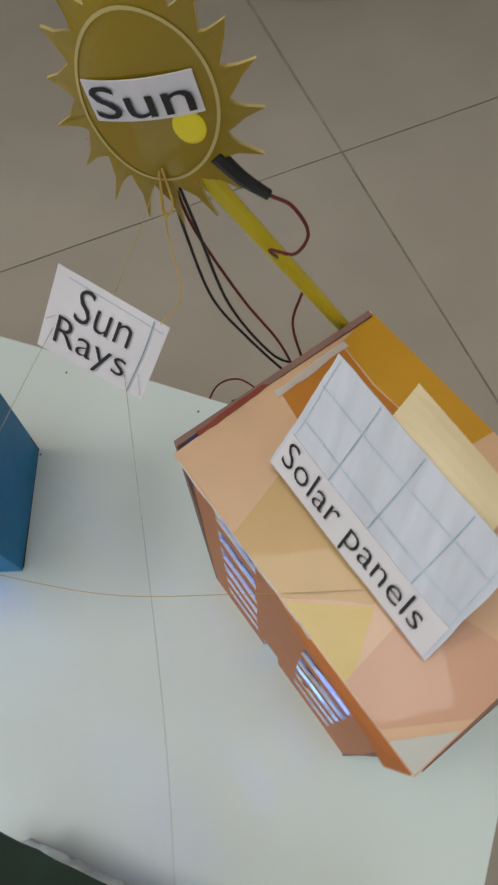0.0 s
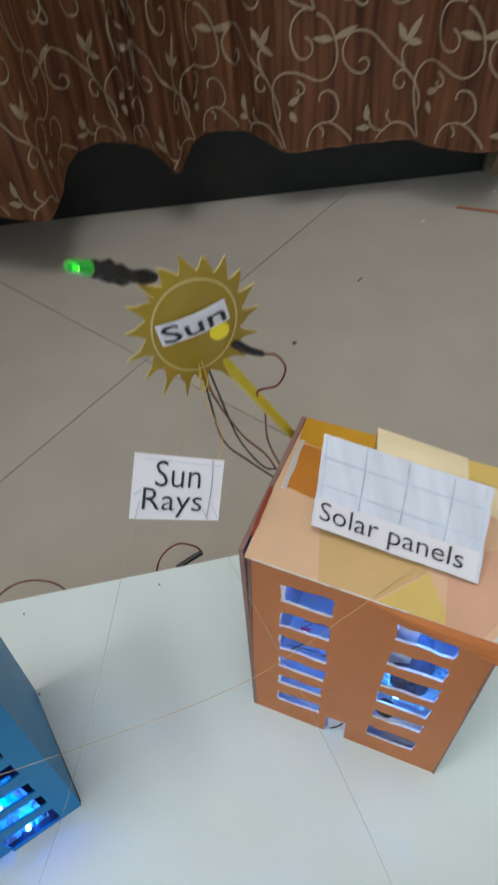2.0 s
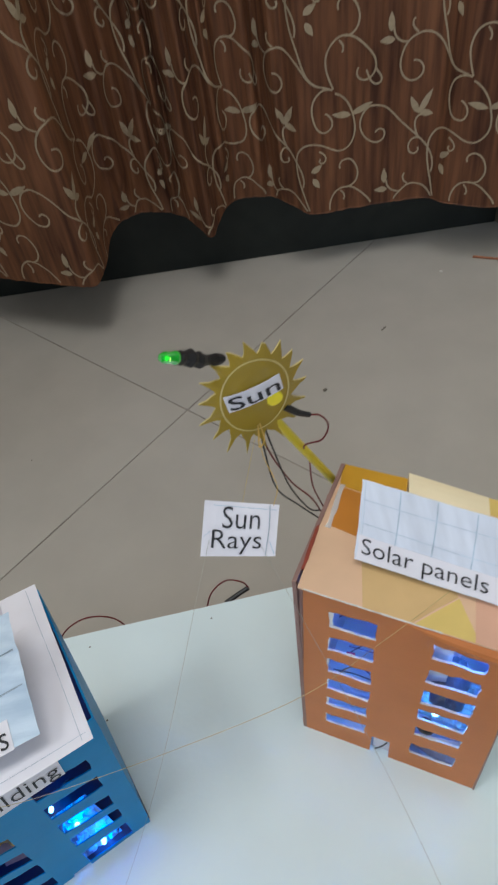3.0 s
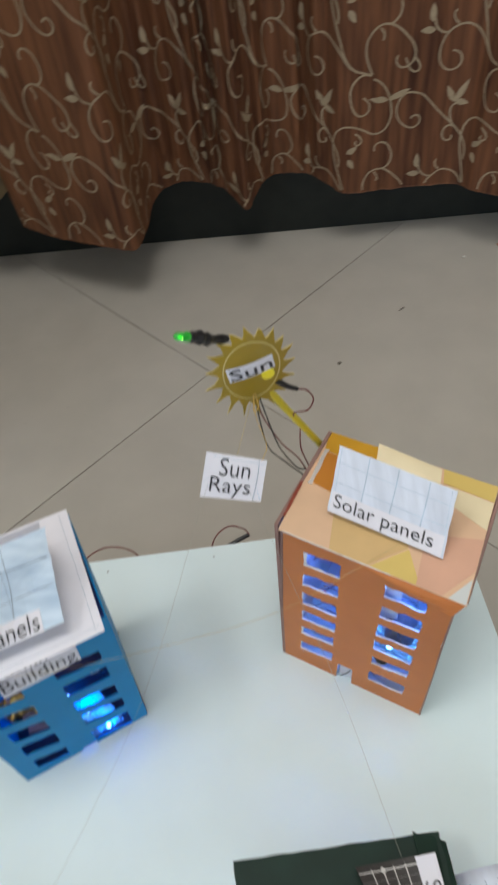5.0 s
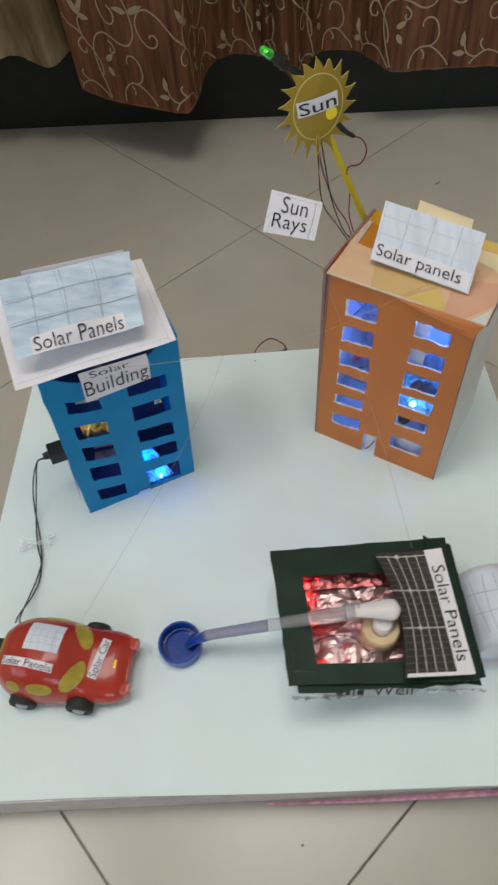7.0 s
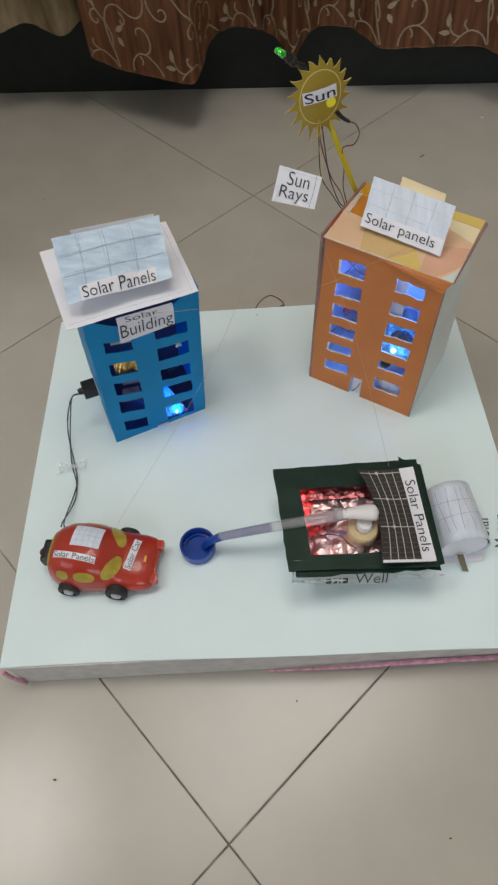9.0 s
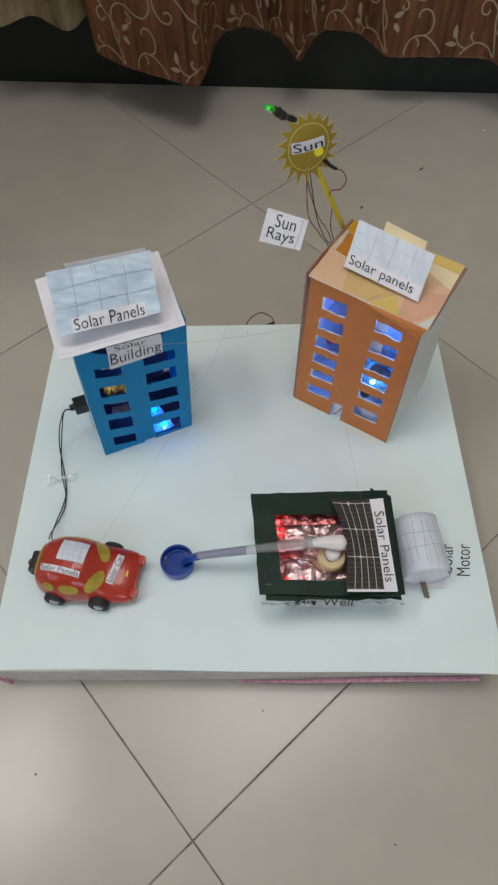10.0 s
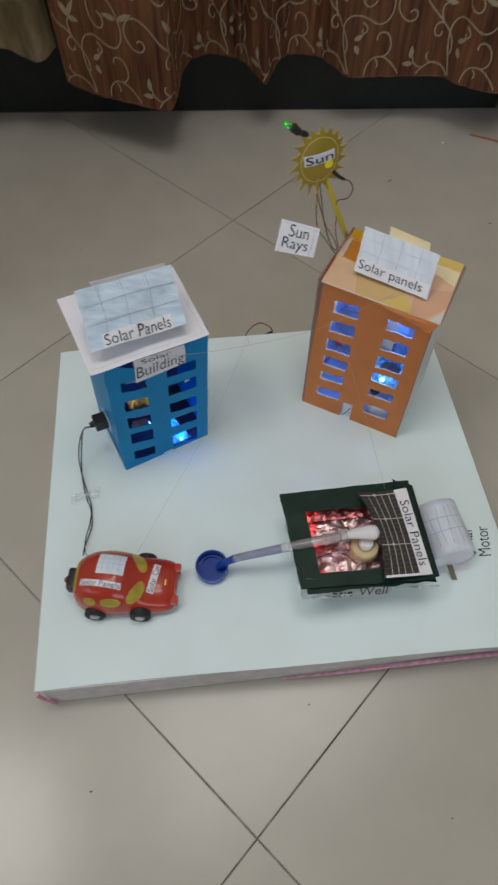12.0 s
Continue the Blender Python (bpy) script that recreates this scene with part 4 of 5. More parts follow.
# ---- toy car ----
CAR = pose(0.0875, 0.0915, BT, 0, 0, -8.0) @ Matrix.Diagonal((0.965, 1, 1, 1))
car = thing("toy_car", CAR.translation, "glossy red plastic toy car with yellow windows and paper slips", "toy car")
ST_X = [-0.0530, -0.0515, -0.047, -0.040, -0.030, -0.018, -0.006, 0.004, 0.010, 0.016, 0.022, 0.030, 0.040, 0.047, 0.0515, 0.053]
ST_H = [0.020, 0.026, 0.0340, 0.0395, 0.0432, 0.0445, 0.0438, 0.0408, 0.0372, 0.0320, 0.0280, 0.0260, 0.0242, 0.0222, 0.0192, 0.0165]
ST_W = [0.010, 0.0165, 0.0230, 0.0272, 0.0303, 0.0315, 0.0312, 0.0300, 0.0290, 0.0282, 0.0278, 0.0276, 0.0268, 0.0252, 0.0222, 0.0185]


def car_skin(u, v):
    """u: along the car, 0 rear to 1 front; v: over the body from its right sill (0) to its left (1)."""
    x = -0.053 + 0.106 * min(max(u, 0.0), 1.0)
    h, w = float(np.interp(x, ST_X, ST_H)), float(np.interp(x, ST_X, ST_W))
    a = math.pi * min(max(v, -0.1), 1.1)
    c, s = math.cos(a), math.sin(a)
    base = 0.010
    pinch = 1.0 - 0.12 * max(0.0, s) * (1 if x < 0.018 else 0.3)
    y = -math.copysign(abs(c) ** 0.62, c) * w * pinch
    z = base + (h - base) * math.copysign(abs(s) ** 0.72, s)
    return CAR @ Vector((x, y, z))


def car_body():
    bm = bmesh.new()
    rows = []
    nu, nv = 48, 28
    for i in range(nu + 1):
        rows.append([bm.verts.new(car_skin(i / nu, j / nv)) for j in range(nv + 1)])
    for i in range(nu):
        for j in range(nv):
            bm.faces.new((rows[i][j], rows[i + 1][j], rows[i + 1][j + 1], rows[i][j + 1]))
        bm.faces.new((rows[i][0], rows[i][nv], rows[i + 1][nv], rows[i + 1][0]))
    bm.faces.new(rows[0][::-1])
    bm.faces.new(rows[-1])
    return bm


part("body", car_body(), M_CAR, car, smooth=True)
for v0, turn in ((0.325, -0.32), (0.69, 0.32)):
    part("windscreen", oval(car_skin, 0.635, v0, 0.052, 0.175, turn=turn, power=2.4), M_CAR_GLASS, car, "yellow oval windscreen half")
for side in (0.175, 0.825):
    part("side_window", oval(car_skin, 0.415, side, 0.095, 0.062, power=2.4), M_CAR_GLASS, car, "yellow oval side window")
    part("side_window", oval(car_skin, 0.215, side, 0.058, 0.056, power=2.4), M_CAR_GLASS, car, "yellow oval side window")
part("rear_window", oval(car_skin, 0.055, 0.5, 0.022, 0.22, power=2.4), M_CAR_GLASS, car, "yellow rear window")
for sy in (-1, 1):
    for x in (-0.0275, 0.0185):
        wheel_m = CAR @ Matrix.Translation((x, sy * (0.0250 if sy > 0 else 0.0285), 0.0105)) @ Matrix.Rotation(radians(-90 * sy), 4, "X")
        wheel = part("wheel", lathe([(0, -0.004), (0.007, -0.004), (0.0098, -0.003), (0.0105, -0.001), (0.0105, 0.004), (0.0095, 0.0058), (0.0072, 0.006), (0.0062, 0.0048), (0.0050, 0.0048)], wheel_m, 28), M_RUBBER, car, "black tyre", smooth=False)
        part("hub", lathe([(0.0050, 0.0046), (0.0044, 0.0064), (0.003, 0.0058), (0.0015, 0.0068), (0, 0.007)], wheel_m, 20), M_HUB, wheel, "white hub")
    part("headlight", box(0.0, 0.007, -0.0045, 0.0045, -0.004, 0.004, 0.0015, CAR @ Matrix.Translation((0.049, sy * 0.0165, 0.0150))), M_CAR, car, "red front knob")
part("underside", box(-0.046, 0.048, -0.021, 0.021, 0.004, 0.0115, 0.002, CAR), M_BLACK, car)
part("rear_bumper", box(-0.059, -0.050, -0.011, 0.011, 0.010, 0.025, 0.003, CAR), M_BLACK, car, "black rear block")
part("tail_knob", lathe([(0.004, 0.0), (0.004, 0.003), (0.002, 0.005), (0, 0.005)], CAR @ Matrix.Translation((-0.058, 0, 0.018)) @ Matrix.Rotation(radians(-90), 4, "Y"), 14), mat("dark_red_plastic", (0.16, 0.02, 0.015), 0.35), car)
part("badge", box(0.0415, 0.0438, -0.004, 0.002, 0.0226, 0.0242, 0.0004, CAR), mat("gold_badge", (0.8, 0.45, 0.08), 0.3, metal=0.8), car, "small gold badge")


def car_top(x, y):
    """The body's skin above a place given along and across the car in metres."""
    lo, hi = 0.02, 0.98
    back = CAR.inverted()
    for _ in range(22):
        mid = (lo + hi) / 2
        if (back @ car_skin((x + 0.053) / 0.106, mid)).y < y:
            lo = mid
        else:
            hi = mid
    return car_skin((x + 0.053) / 0.106, (lo + hi) / 2)


def car_patch(a, b, d):
    """A slip laid on the body from corner a to b along its foot and a to d up its side."""
    return lambda u, v: car_top(a[0] + (b[0] - a[0]) * u + (d[0] - a[0]) * v, a[1] + (b[1] - a[1]) * u + (d[1] - a[1]) * v) + V(0, 0, 0.0007)


top_patch = car_patch((-0.0255, -0.0015), (0.0020, -0.0030), (-0.0240, 0.0195))
tp = part("panel_slip", sheet(top_patch, 10, 10, 0.0003), M_PAPER_PALE, car, "small drawn panel paper on the roof")
part("grid", grid_lines(top_patch, (0.2, 0.4, 0.6, 0.8), (0.25, 0.5, 0.75), 0.0003), M_BLUE_PEN, tp)
side_patch = car_patch((-0.0405, -0.0125), (0.0010, -0.0165), (-0.0400, -0.0065))
sp_ = part("name_slip", sheet(side_patch, 24, 6, 0.0003), M_PAPER, car, "white paper slip")
part("writing", letters("Solar Panels", side_patch, rect(0.02, 0.10, 0.98, 0.90), 0.0006, bent=True), M_INK, sp_, "printed black words")
hood_patch = car_patch((0.0315, -0.0145), (0.0365, 0.0155), (0.0245, -0.0130))
hp = part("name_slip", sheet(hood_patch, 24, 8, 0.0003), M_PAPER, car, "white paper slip")
part("writing", letters("Solar Car", hood_patch, rect(0.03, 0.10, 0.97, 0.90), 0.0006, bent=True), M_INK, hp, "printed black words")

# ---- well ----
WZ = 0.101
well = thing("solar_well", (0.32, 0.105, BT), "model well box with dark green card top over crumpled foil", "model well")
w_top = bilinear((0.2575, 0.0555, WZ - 0.004), (0.3840, 0.050, WZ + 0.003), (0.3850, 0.158, WZ), (0.250, 0.156, WZ), 0.001, 0.001)
HU0, HU1, HV0, HV1 = 0.165, 0.70, 0.135, 0.77


part("card_top", punched_wall(w_top, [(HU0, HU1, [(HV0, HV1)])], 0.0014, 0.004, 0.0042), M_GREEN_CARD, well, "dark green card with a square hole", more=(M_GREEN_CARD, M_GREEN_CARD))
part("under_card", sheet(bilinear((0.262, 0.0505, WZ - 0.007), (0.3865, 0.049, WZ - 0.002), (0.3875, 0.157, WZ - 0.005), (0.3, 0.157, WZ - 0.005)), 12, 2, 0.001, 0.0, 1.0, 0.0, 0.10, rough_edge=0.012), M_GREEN_CARD, well, "ragged black-green card edge")
part("side_card", sheet(bilinear((0.372, 0.049, WZ + 0.0045), (0.3890, 0.052, WZ + 0.001), (0.3880, 0.152, WZ - 0.001), (0.368, 0.159, WZ + 0.0035)), 4, 12, 0.0008, rough_edge=0.012), M_GREEN_CARD, well, "second dark card strip")


part("foil_floor", crumple(bilinear((0.260, 0.060, 0.086), (0.352, 0.060, 0.086), (0.352, 0.146, 0.086), (0.258, 0.146, 0.086)), 34, 34, 0.0075, 2.0, 0.42, 1.35), M_FOIL, well, "crumpled silver foil")
part("foil_fold", crumple(bilinear((0.268, 0.127, 0.0895), (0.345, 0.127, 0.0905), (0.345, 0.146, 0.0905), (0.268, 0.146, 0.0895)), 26, 7, 0.0030, 8.0, 0.35, 0.6), M_FOIL_RED, well, "folded strip of crimson foil")
part("foil_fold", crumple(bilinear((0.276, 0.096, 0.0905), (0.298, 0.100, 0.0905), (0.312, 0.112, 0.0905), (0.280, 0.110, 0.0905)), 12, 8, 0.0035, 3.0, 0.5, 0.7), M_FOIL_RED, well, "crumpled piece of crimson foil")
part("wire", tube([(0.272, 0.080, 0.0925), (0.280, 0.0865, 0.0935), (0.294, 0.0895, 0.0935), (0.306, 0.0870, 0.0935), (0.312, 0.080, 0.0935), (0.318, 0.075, 0.0925)], 0.0004, 6), M_BLACK, well)
for a, b in (((0.263, 0.0640), (0.381, 0.0610)), ((0.381, 0.0610), (0.383, 0.146)), ((0.383, 0.146), (0.257, 0.145)), ((0.257, 0.145), (0.263, 0.0640))):
    part("foil_side", crumple(bilinear((*a, BT), (*b, BT), (*b, WZ - 0.003), (*a, WZ - 0.003)), 40, 12, 0.0022, a[0] * 40), M_FOIL_SIDE, well, "crumpled foil side")
for a, b in ((0.259, 0.285), (0.281, 0.306), (0.352, 0.389)):
    part("foil_fringe", crumple(bilinear((a, 0.0520, 0.082), (b, 0.0495, 0.083), (b, 0.0462, 0.0950), (a, 0.0478, 0.0925)), int((b - a) * 750), 6, 0.0030, 9.0 + a, 1.2), M_FOIL_SIDE, well, "frayed silver foil edge")
w_slip = bilinear((0.285, 0.0560, 0.058), (0.350, 0.0545, 0.058), (0.350, 0.0585, 0.077), (0.285, 0.0600, 0.077))
ws = part("name_slip", sheet(w_slip, 8, 2, 0.0003, rough_edge=0.02), M_GREY_SLIP, well, "greyish paper slip")
part("writing", letters("Well", w_slip, rect(0.50, 0.12, 0.94, 0.9)), M_INK, ws, "printed black word")
for a, b in ((0.10, 0.17), (0.20, 0.25), (0.28, 0.30), (0.33, 0.40)):
    part("print_bar", patch(w_slip, rect(a, 0.16, b, 0.55)), M_INK, ws)
for x, y in ((0.2765, 0.1295), (0.2765, 0.0665)):
    part("led", lathe([(0, 0.005), (0.0015, 0.0045), (0.002, 0.003), (0.002, 0.0), (0, 0)], Matrix.Translation((x, y, 0.089)), 12), M_LED_RED, well, "lit red diode")
point("led_light_well", (0.275, 0.128, 0.098), 0.0038, (1.0, 0.03, 0.04), 0.002)
point("led_light_well", (0.275, 0.075, 0.098), 0.0018, (1.0, 0.03, 0.04), 0.002)

# printed panel on the well
wpan = thing("printed_solar_panel", (0.35, 0.098, WZ), "black printed paper solar panel curling up on the well", "paper panel", "paper solar panels")


def w_panel(u, v):
    a, b, c, d = V(0.334, 0.0515, WZ + 0.0055), V(0.382, 0.0535, WZ + 0.0055), V(0.379, 0.1470, WZ + 0.0050), V(0.330, 0.1435, WZ + 0.0045)
    p = a * (1 - u) * (1 - v) + b * u * (1 - v) + c * u * v + d * (1 - u) * v
    return p + V(0.0065 * max(0.0, 1 - u) ** 1.5 * math.sin(math.pi * v) - 0.003 * (1 - u) * v ** 3, 0, 0.007 * (1 - u) ** 2 + 0.001 * math.sin(3 * v + 4 * u))


wp = part("paper", sheet(w_panel, 14, 14, 0.0004), M_PANEL, wpan, "dark printed solar cell paper")
part("print_margin", sheet(lifted(w_panel, 0.0004), 4, 14, 0.0003, 0.74, 0.995, 0.03, 0.995), M_PAPER, wpan, "white margin strip")
part("print_margin", sheet(lifted(w_panel, 0.0004), 14, 1, 0.0003, 0.03, 0.995, 0.004, 0.03), M_PAPER, wpan, "white margin strip")
tagged(part("fine_grid", grid_lines(w_panel, (0.17, 0.31, 0.45, 0.60), (), 0.0007, wobble=0.0, v0=0.03, v1=0.97, n=14), M_GRID, wp), kind="stuff")
tagged(part("fine_grid", grid_lines(w_panel, (), (0.36, 0.66, 0.955), 0.0008, wobble=0.0, u0=0.0, u1=0.74, n=14), M_GRID, wp), kind="stuff")
tagged(part("fine_grid", grid_lines(w_panel, (), [k / 20 for k in range(1, 19)], 0.00035, wobble=0.0, u0=0.0, u1=0.73, n=14), M_GRID_DIM, wp), kind="stuff")
for v in (0.36, 0.66, 0.955):
    part("grid_diamond", patch(w_panel, [(0.27, v), (0.31, v - 0.022), (0.35, v), (0.31, v + 0.022)], 0.0006), M_GRID, wp)
part("writing", letters("Solar Panels", lifted(w_panel, 0.0006), [(0.775, 0.85), (0.775, 0.10), (0.965, 0.10), (0.965, 0.85)]), M_INK, wp, "printed black words")

# ---- water pipe, its mouthpiece and the cap ----
pump = thing("pump_pipe", (0.32, 0.095, 0.09), "clear plastic pipe from white spout to a blue cap", "pipe")
P0, P1 = V(0.312, 0.0985, 0.1135), V(0.197, 0.1005, 0.078)
part("pipe", tube([P0, P0.lerp(P1, 0.5) + V(0, 0, 0.001), P1], lambda t: 0.0052 - 0.0012 * t, 16), M_TUBE, pump, "clear tube", smooth=True)
part("liquid", tube([P0.lerp(P1, 0.58), P0.lerp(P1, 0.985)], 0.0031, 12), M_TUBE_BLUE, pump, "violet-blue filling")
spout = tube([V(0.302, 0.0985, 0.1130), V(0.312, 0.0982, 0.1150), V(0.320, 0.098, 0.1163), V(0.330, 0.0975, 0.1165), V(0.3385, 0.097, 0.1155)],
             lambda t: 0.0046 + 0.0032 * min(1, max(0, t * 1.7 - 0.35)) - 0.0062 * max(0, (t - 0.80) / 0.20) ** 2.6, 22)
for vert in spout.verts:
    vert.co.z = 0.1155 + (vert.co.z - 0.1155) * 0.72
part("spout", spout, M_KNOB, pump, "white flattened spout widening to a round end", smooth=True)
part("collar", tube([V(0.300, 0.0986, 0.1125), V(0.308, 0.0985, 0.1140)], 0.0058, 16), M_TUBE, pump)
part("tape_roll", lathe([(0.006, -0.010), (0.013, -0.010), (0.0135, -0.008), (0.0135, 0.002), (0.0125, 0.004), (0.007, 0.004), (0.006, 0.002)], Matrix.Translation((0.3255, 0.0905, 0.098)), 32), M_TAPE_ROLL, pump, "tan tape roll", smooth=False)
part("stopper", lathe([(0.0072, 0.0), (0.0072, 0.006), (0.006, 0.0085), (0, 0.009)], Matrix.Translation((0.3265, 0.0915, 0.100)), 24), M_KNOB, pump, "white stopper")
cap = thing("bottle_cap", (0.1745, 0.1025, BT), "blue plastic bottle cap lying open side up", "bottle cap")
part("shell", lathe([(0, 0.001), (0.0148, 0.001), (0.0162, 0.0), (0.0169, 0.0015), (0.0169, 0.0118), (0.0162, 0.0128), (0.0150, 0.0128), (0.0147, 0.0118), (0.0147, 0.003), (0.012, 0.0026), (0, 0.0026)], Matrix.Translation((0.1745, 0.1025, BT)), 40), M_CAP, cap)
part("seal_ring", lathe([(0.0132, 0.0024), (0.0132, 0.0056), (0.0120, 0.0056), (0.0120, 0.0024)], Matrix.Translation((0.1745, 0.1025, BT)), 36), M_CAP, cap)
part("nozzle", tube([V(0.199, 0.1005, 0.0785), V(0.193, 0.1005, 0.074), V(0.186, 0.1015, 0.066), V(0.181, 0.102, 0.056)], lambda t: 0.0042 - 0.001 * t, 12), M_CAP, cap, "blue nozzle", smooth=True)

# ---- motor ----
motor = thing("paper_motor", (0.42, 0.105, BT), "white paper roll motor with a pencilled grid", "model motor")
MA, MB, MR = V(0.4195, 0.0785, BT + 0.0222), V(0.4150, 0.1375, BT + 0.0222), 0.0218
m_dir = (MA - MB).normalized()
m_side = m_dir.cross(V(0, 0, 1)).normalized()
m_up = m_side.cross(m_dir).normalized()


def m_roll(u, v):
    """u round the roll, v along it from back to front."""
    a = 2 * math.pi * u
    r = MR * (1 + 0.05 * (v - 0.5)) * (1 + 0.03 * math.sin(2 * a + 1))
    return MB + (MA - MB) * v + (m_side * math.cos(a) + m_up * math.sin(a)) * r


mr = part("paper_roll", sheet(lambda u, v: m_roll(1 - u, v), 60, 8, 0.0005, 0.0, 0.985), M_PAPER_PALE, motor, "rolled white paper", smooth=True)
m_face = lambda u, v: m_roll(0.40 - 0.33 * u, 0.10 + 0.76 * v)
part("grid", grid_lines(m_face, (0.12, 0.3, 0.48, 0.66, 0.84), (0.30, 0.62), 0.0004, wobble=0.03), M_PENCIL, mr)
part("end_disc", lathe([(0, 0.0), (MR * 0.98, 0.0), (MR * 0.98, -0.0008), (0, -0.0008)], facing(MA + m_dir * -0.0015, m_dir), 36), M_PAPER, motor, "white paper end")
# A thin black tube draws the shade under the roll's paper edge.
arc = [MA - m_dir * 0.0012 + (m_side * math.cos(a) + m_up * math.sin(a)) * MR * 0.955 for a in (2.35, 2.6, 2.85, 3.1)]
part("gap_shade", tube(arc, lambda t: 0.0009 * math.sin(math.pi * (0.1 + 0.8 * t)), 6), M_BLACK, motor, "black line painting the shade under the paper's edge")
part("shaft_tape", sheet(bilinear((0.4185, 0.0650, BT + 0.0015), (0.4240, 0.0640, BT + 0.0015), (0.4200, 0.0772, BT + 0.011), (0.4140, 0.0772, BT + 0.011), 0.001), 4, 5, 0.0010), mat("grey_brown_tape", (0.16, 0.14, 0.09), 0.4), motor, "grey-brown tape tail")
part("base_paper", sheet(bilinear((0.400, 0.0735, BT + 0.001), (0.441, 0.0745, BT + 0.001), (0.440, 0.085, BT + 0.002), (0.398, 0.082, BT + 0.002)), 6, 3, 0.0004), M_PAPER, motor, "white paper flap")

# ---- sun on its stick ----
SC, PSI, ELEV, RING = V(0.3046, 0.3622, 0.3360), radians(7), radians(0), 0.0187
sn = V(math.sin(PSI) * math.cos(ELEV), -math.cos(PSI) * math.cos(ELEV), math.sin(ELEV))
sa = V(0, 0, 1).cross(sn).normalized()
sb = sn.cross(sa)
sun = thing("paper_sun", (0.34, 0.385, 0.232), "gold card sun with pointed rays on a yellow stick", "paper sun")


def sun_plane(u, v):
    """The card's face, curling back at its upper corner and a little along both sides."""
    corner = max(0.0, (v - u) * 0.7071 - 0.006)
    return SC + sa * u + sb * v - sn * (corner * corner * 9 + u * u * 5)


def sun_oval(x, y):
    """The card is cut taller than wide, its long axis leaning a little."""
    x, y, c, t = x * 0.885, y * 1.135, math.cos(radians(-11)), math.sin(radians(-11))
    return x * c - y * t, x * t + y * c


def sun_disc():
    bm = bmesh.new()
    n = 18
    ring = []
    for k in range(n):
        a = 2 * math.pi * (k + 0.15) / n
        tip = 0.0302 + 0.0010 * math.sin(k * 2.7) - 0.0034 * math.sin(a)
        lean = 0.22
        for f, r in ((-0.5, 0.0212), (-0.32, 0.0226), (-0.08 + lean * 0.4, 0.0254), (lean, tip), (0.27, 0.0252), (0.36, 0.0226)):
            b = a + f * 2 * math.pi / n
            ring.append((r * math.cos(b), r * math.sin(b)))
    m = len(ring)
    for side in (0, 1):
        loops = []
        for k in (0.15, 0.35, 0.55, 0.75, 0.9, 0):
            flat = [(x, y) if k == 0 else (x * 0.0208 * k / math.hypot(x, y), y * 0.0208 * k / math.hypot(x, y)) for x, y in ring]
            loops.append([bm.verts.new(sun_plane(*sun_oval(x, y)) - sn * 0.001 * side) for x, y in flat])
        flip = (lambda q: q[::-1]) if side else (lambda q: q)
        bm.faces.new(flip(loops[0]))
        for r1, r2 in zip(loops, loops[1:]):
            for i in range(m):
                j = (i + 1) % m
                bm.faces.new(flip([r1[i], r2[i], r2[j], r1[j]]))
        if side:
            for i in range(m):
                j = (i + 1) % m
                bm.faces.new((top[i], loops[-1][i], loops[-1][j], top[j])).material_index = 1
        top = loops[-1]
    return bm


disc = part("disc", sun_disc(), M_SUN, sun, "gold card with pointed rays", more=(M_SUN_RING,))
bm = bmesh.new()
ribbon(bm, sun_plane, [sun_oval(RING * math.cos(2 * math.pi * k / 48), RING * math.sin(2 * math.pi * k / 48)) for k in range(49)], 0.0008, 0.0003)
part("ring", bm, M_SUN_RING, disc, "pale yellow drawn ring")
s_slip = lambda u, v: sun_plane(-0.0144 + 0.0276 * u - 0.0015 * (v - 0.5), 0.0020 + 0.0054 * (u - 0.5) + 0.0098 * (v - 0.5)) + sn * (0.0006 + 0.0006 * math.sin(3 * u))
sl = part("name_slip", sheet(s_slip, 8, 3, 0.0003), M_PAPER, sun, "white paper slip")
part("writing", letters("Sun", s_slip, rect(0.05, 0.1, 0.95, 0.9), bold=0.005), M_INK, sl, "printed black word")
part("led", lathe([(0.0044, -0.001), (0.0044, 0.0001), (0.0034, 0.0003), (0.0018, 0.0004), (0, 0.0004)], facing(sun_plane(0.0088, -0.0050), sn), 24), M_LED_YELLOW, sun, "lit yellow diode", smooth=True)
part("stick", tube([sun_plane(0.006, -0.016) - sn * 0.003, V(0.3485, 0.3905, 0.226)], 0.0026, 10), M_STRAW_YELLOW, sun, "yellow plastic straw")
g0, g1 = V(0.268, 0.348, 0.3805), V(0.293, 0.371, 0.355)
gd = (g0 - g1).normalized()
part("green_led", lathe([(0, 0.0), (0.0018, -0.0005), (0.0025, -0.0025), (0.0025, -0.0080), (0.0029, -0.0083), (0.0029, -0.0096), (0, -0.0096)], facing(g0, gd), 18), M_LED_GREEN, sun, "lit green diode", smooth=True)
part("led_core", lathe([(0, 0.0004), (0.0011, -0.0002), (0.0014, -0.002), (0, -0.003)], facing(g0 - gd * 0.0045 + V(0.0, -0.0026, 0.0012), V(0, -1, 0.4)), 10), M_LED_GREEN_CORE, sun, "bright green core")
part("sleeve", tube([g0 - gd * 0.0095, g0 - gd * 0.018, g0 - gd * 0.026 + V(0, 0, -0.001), g1], lambda t: 0.0024 + 0.0014 * math.sin(math.pi * min(1, t * 1.2)) + 0.0005 * math.sin(23 * t), 7, 6), M_BLACK, sun, "black tape sleeve")
r0 = sun_plane(0.0140, -0.0135) - sn * 0.001
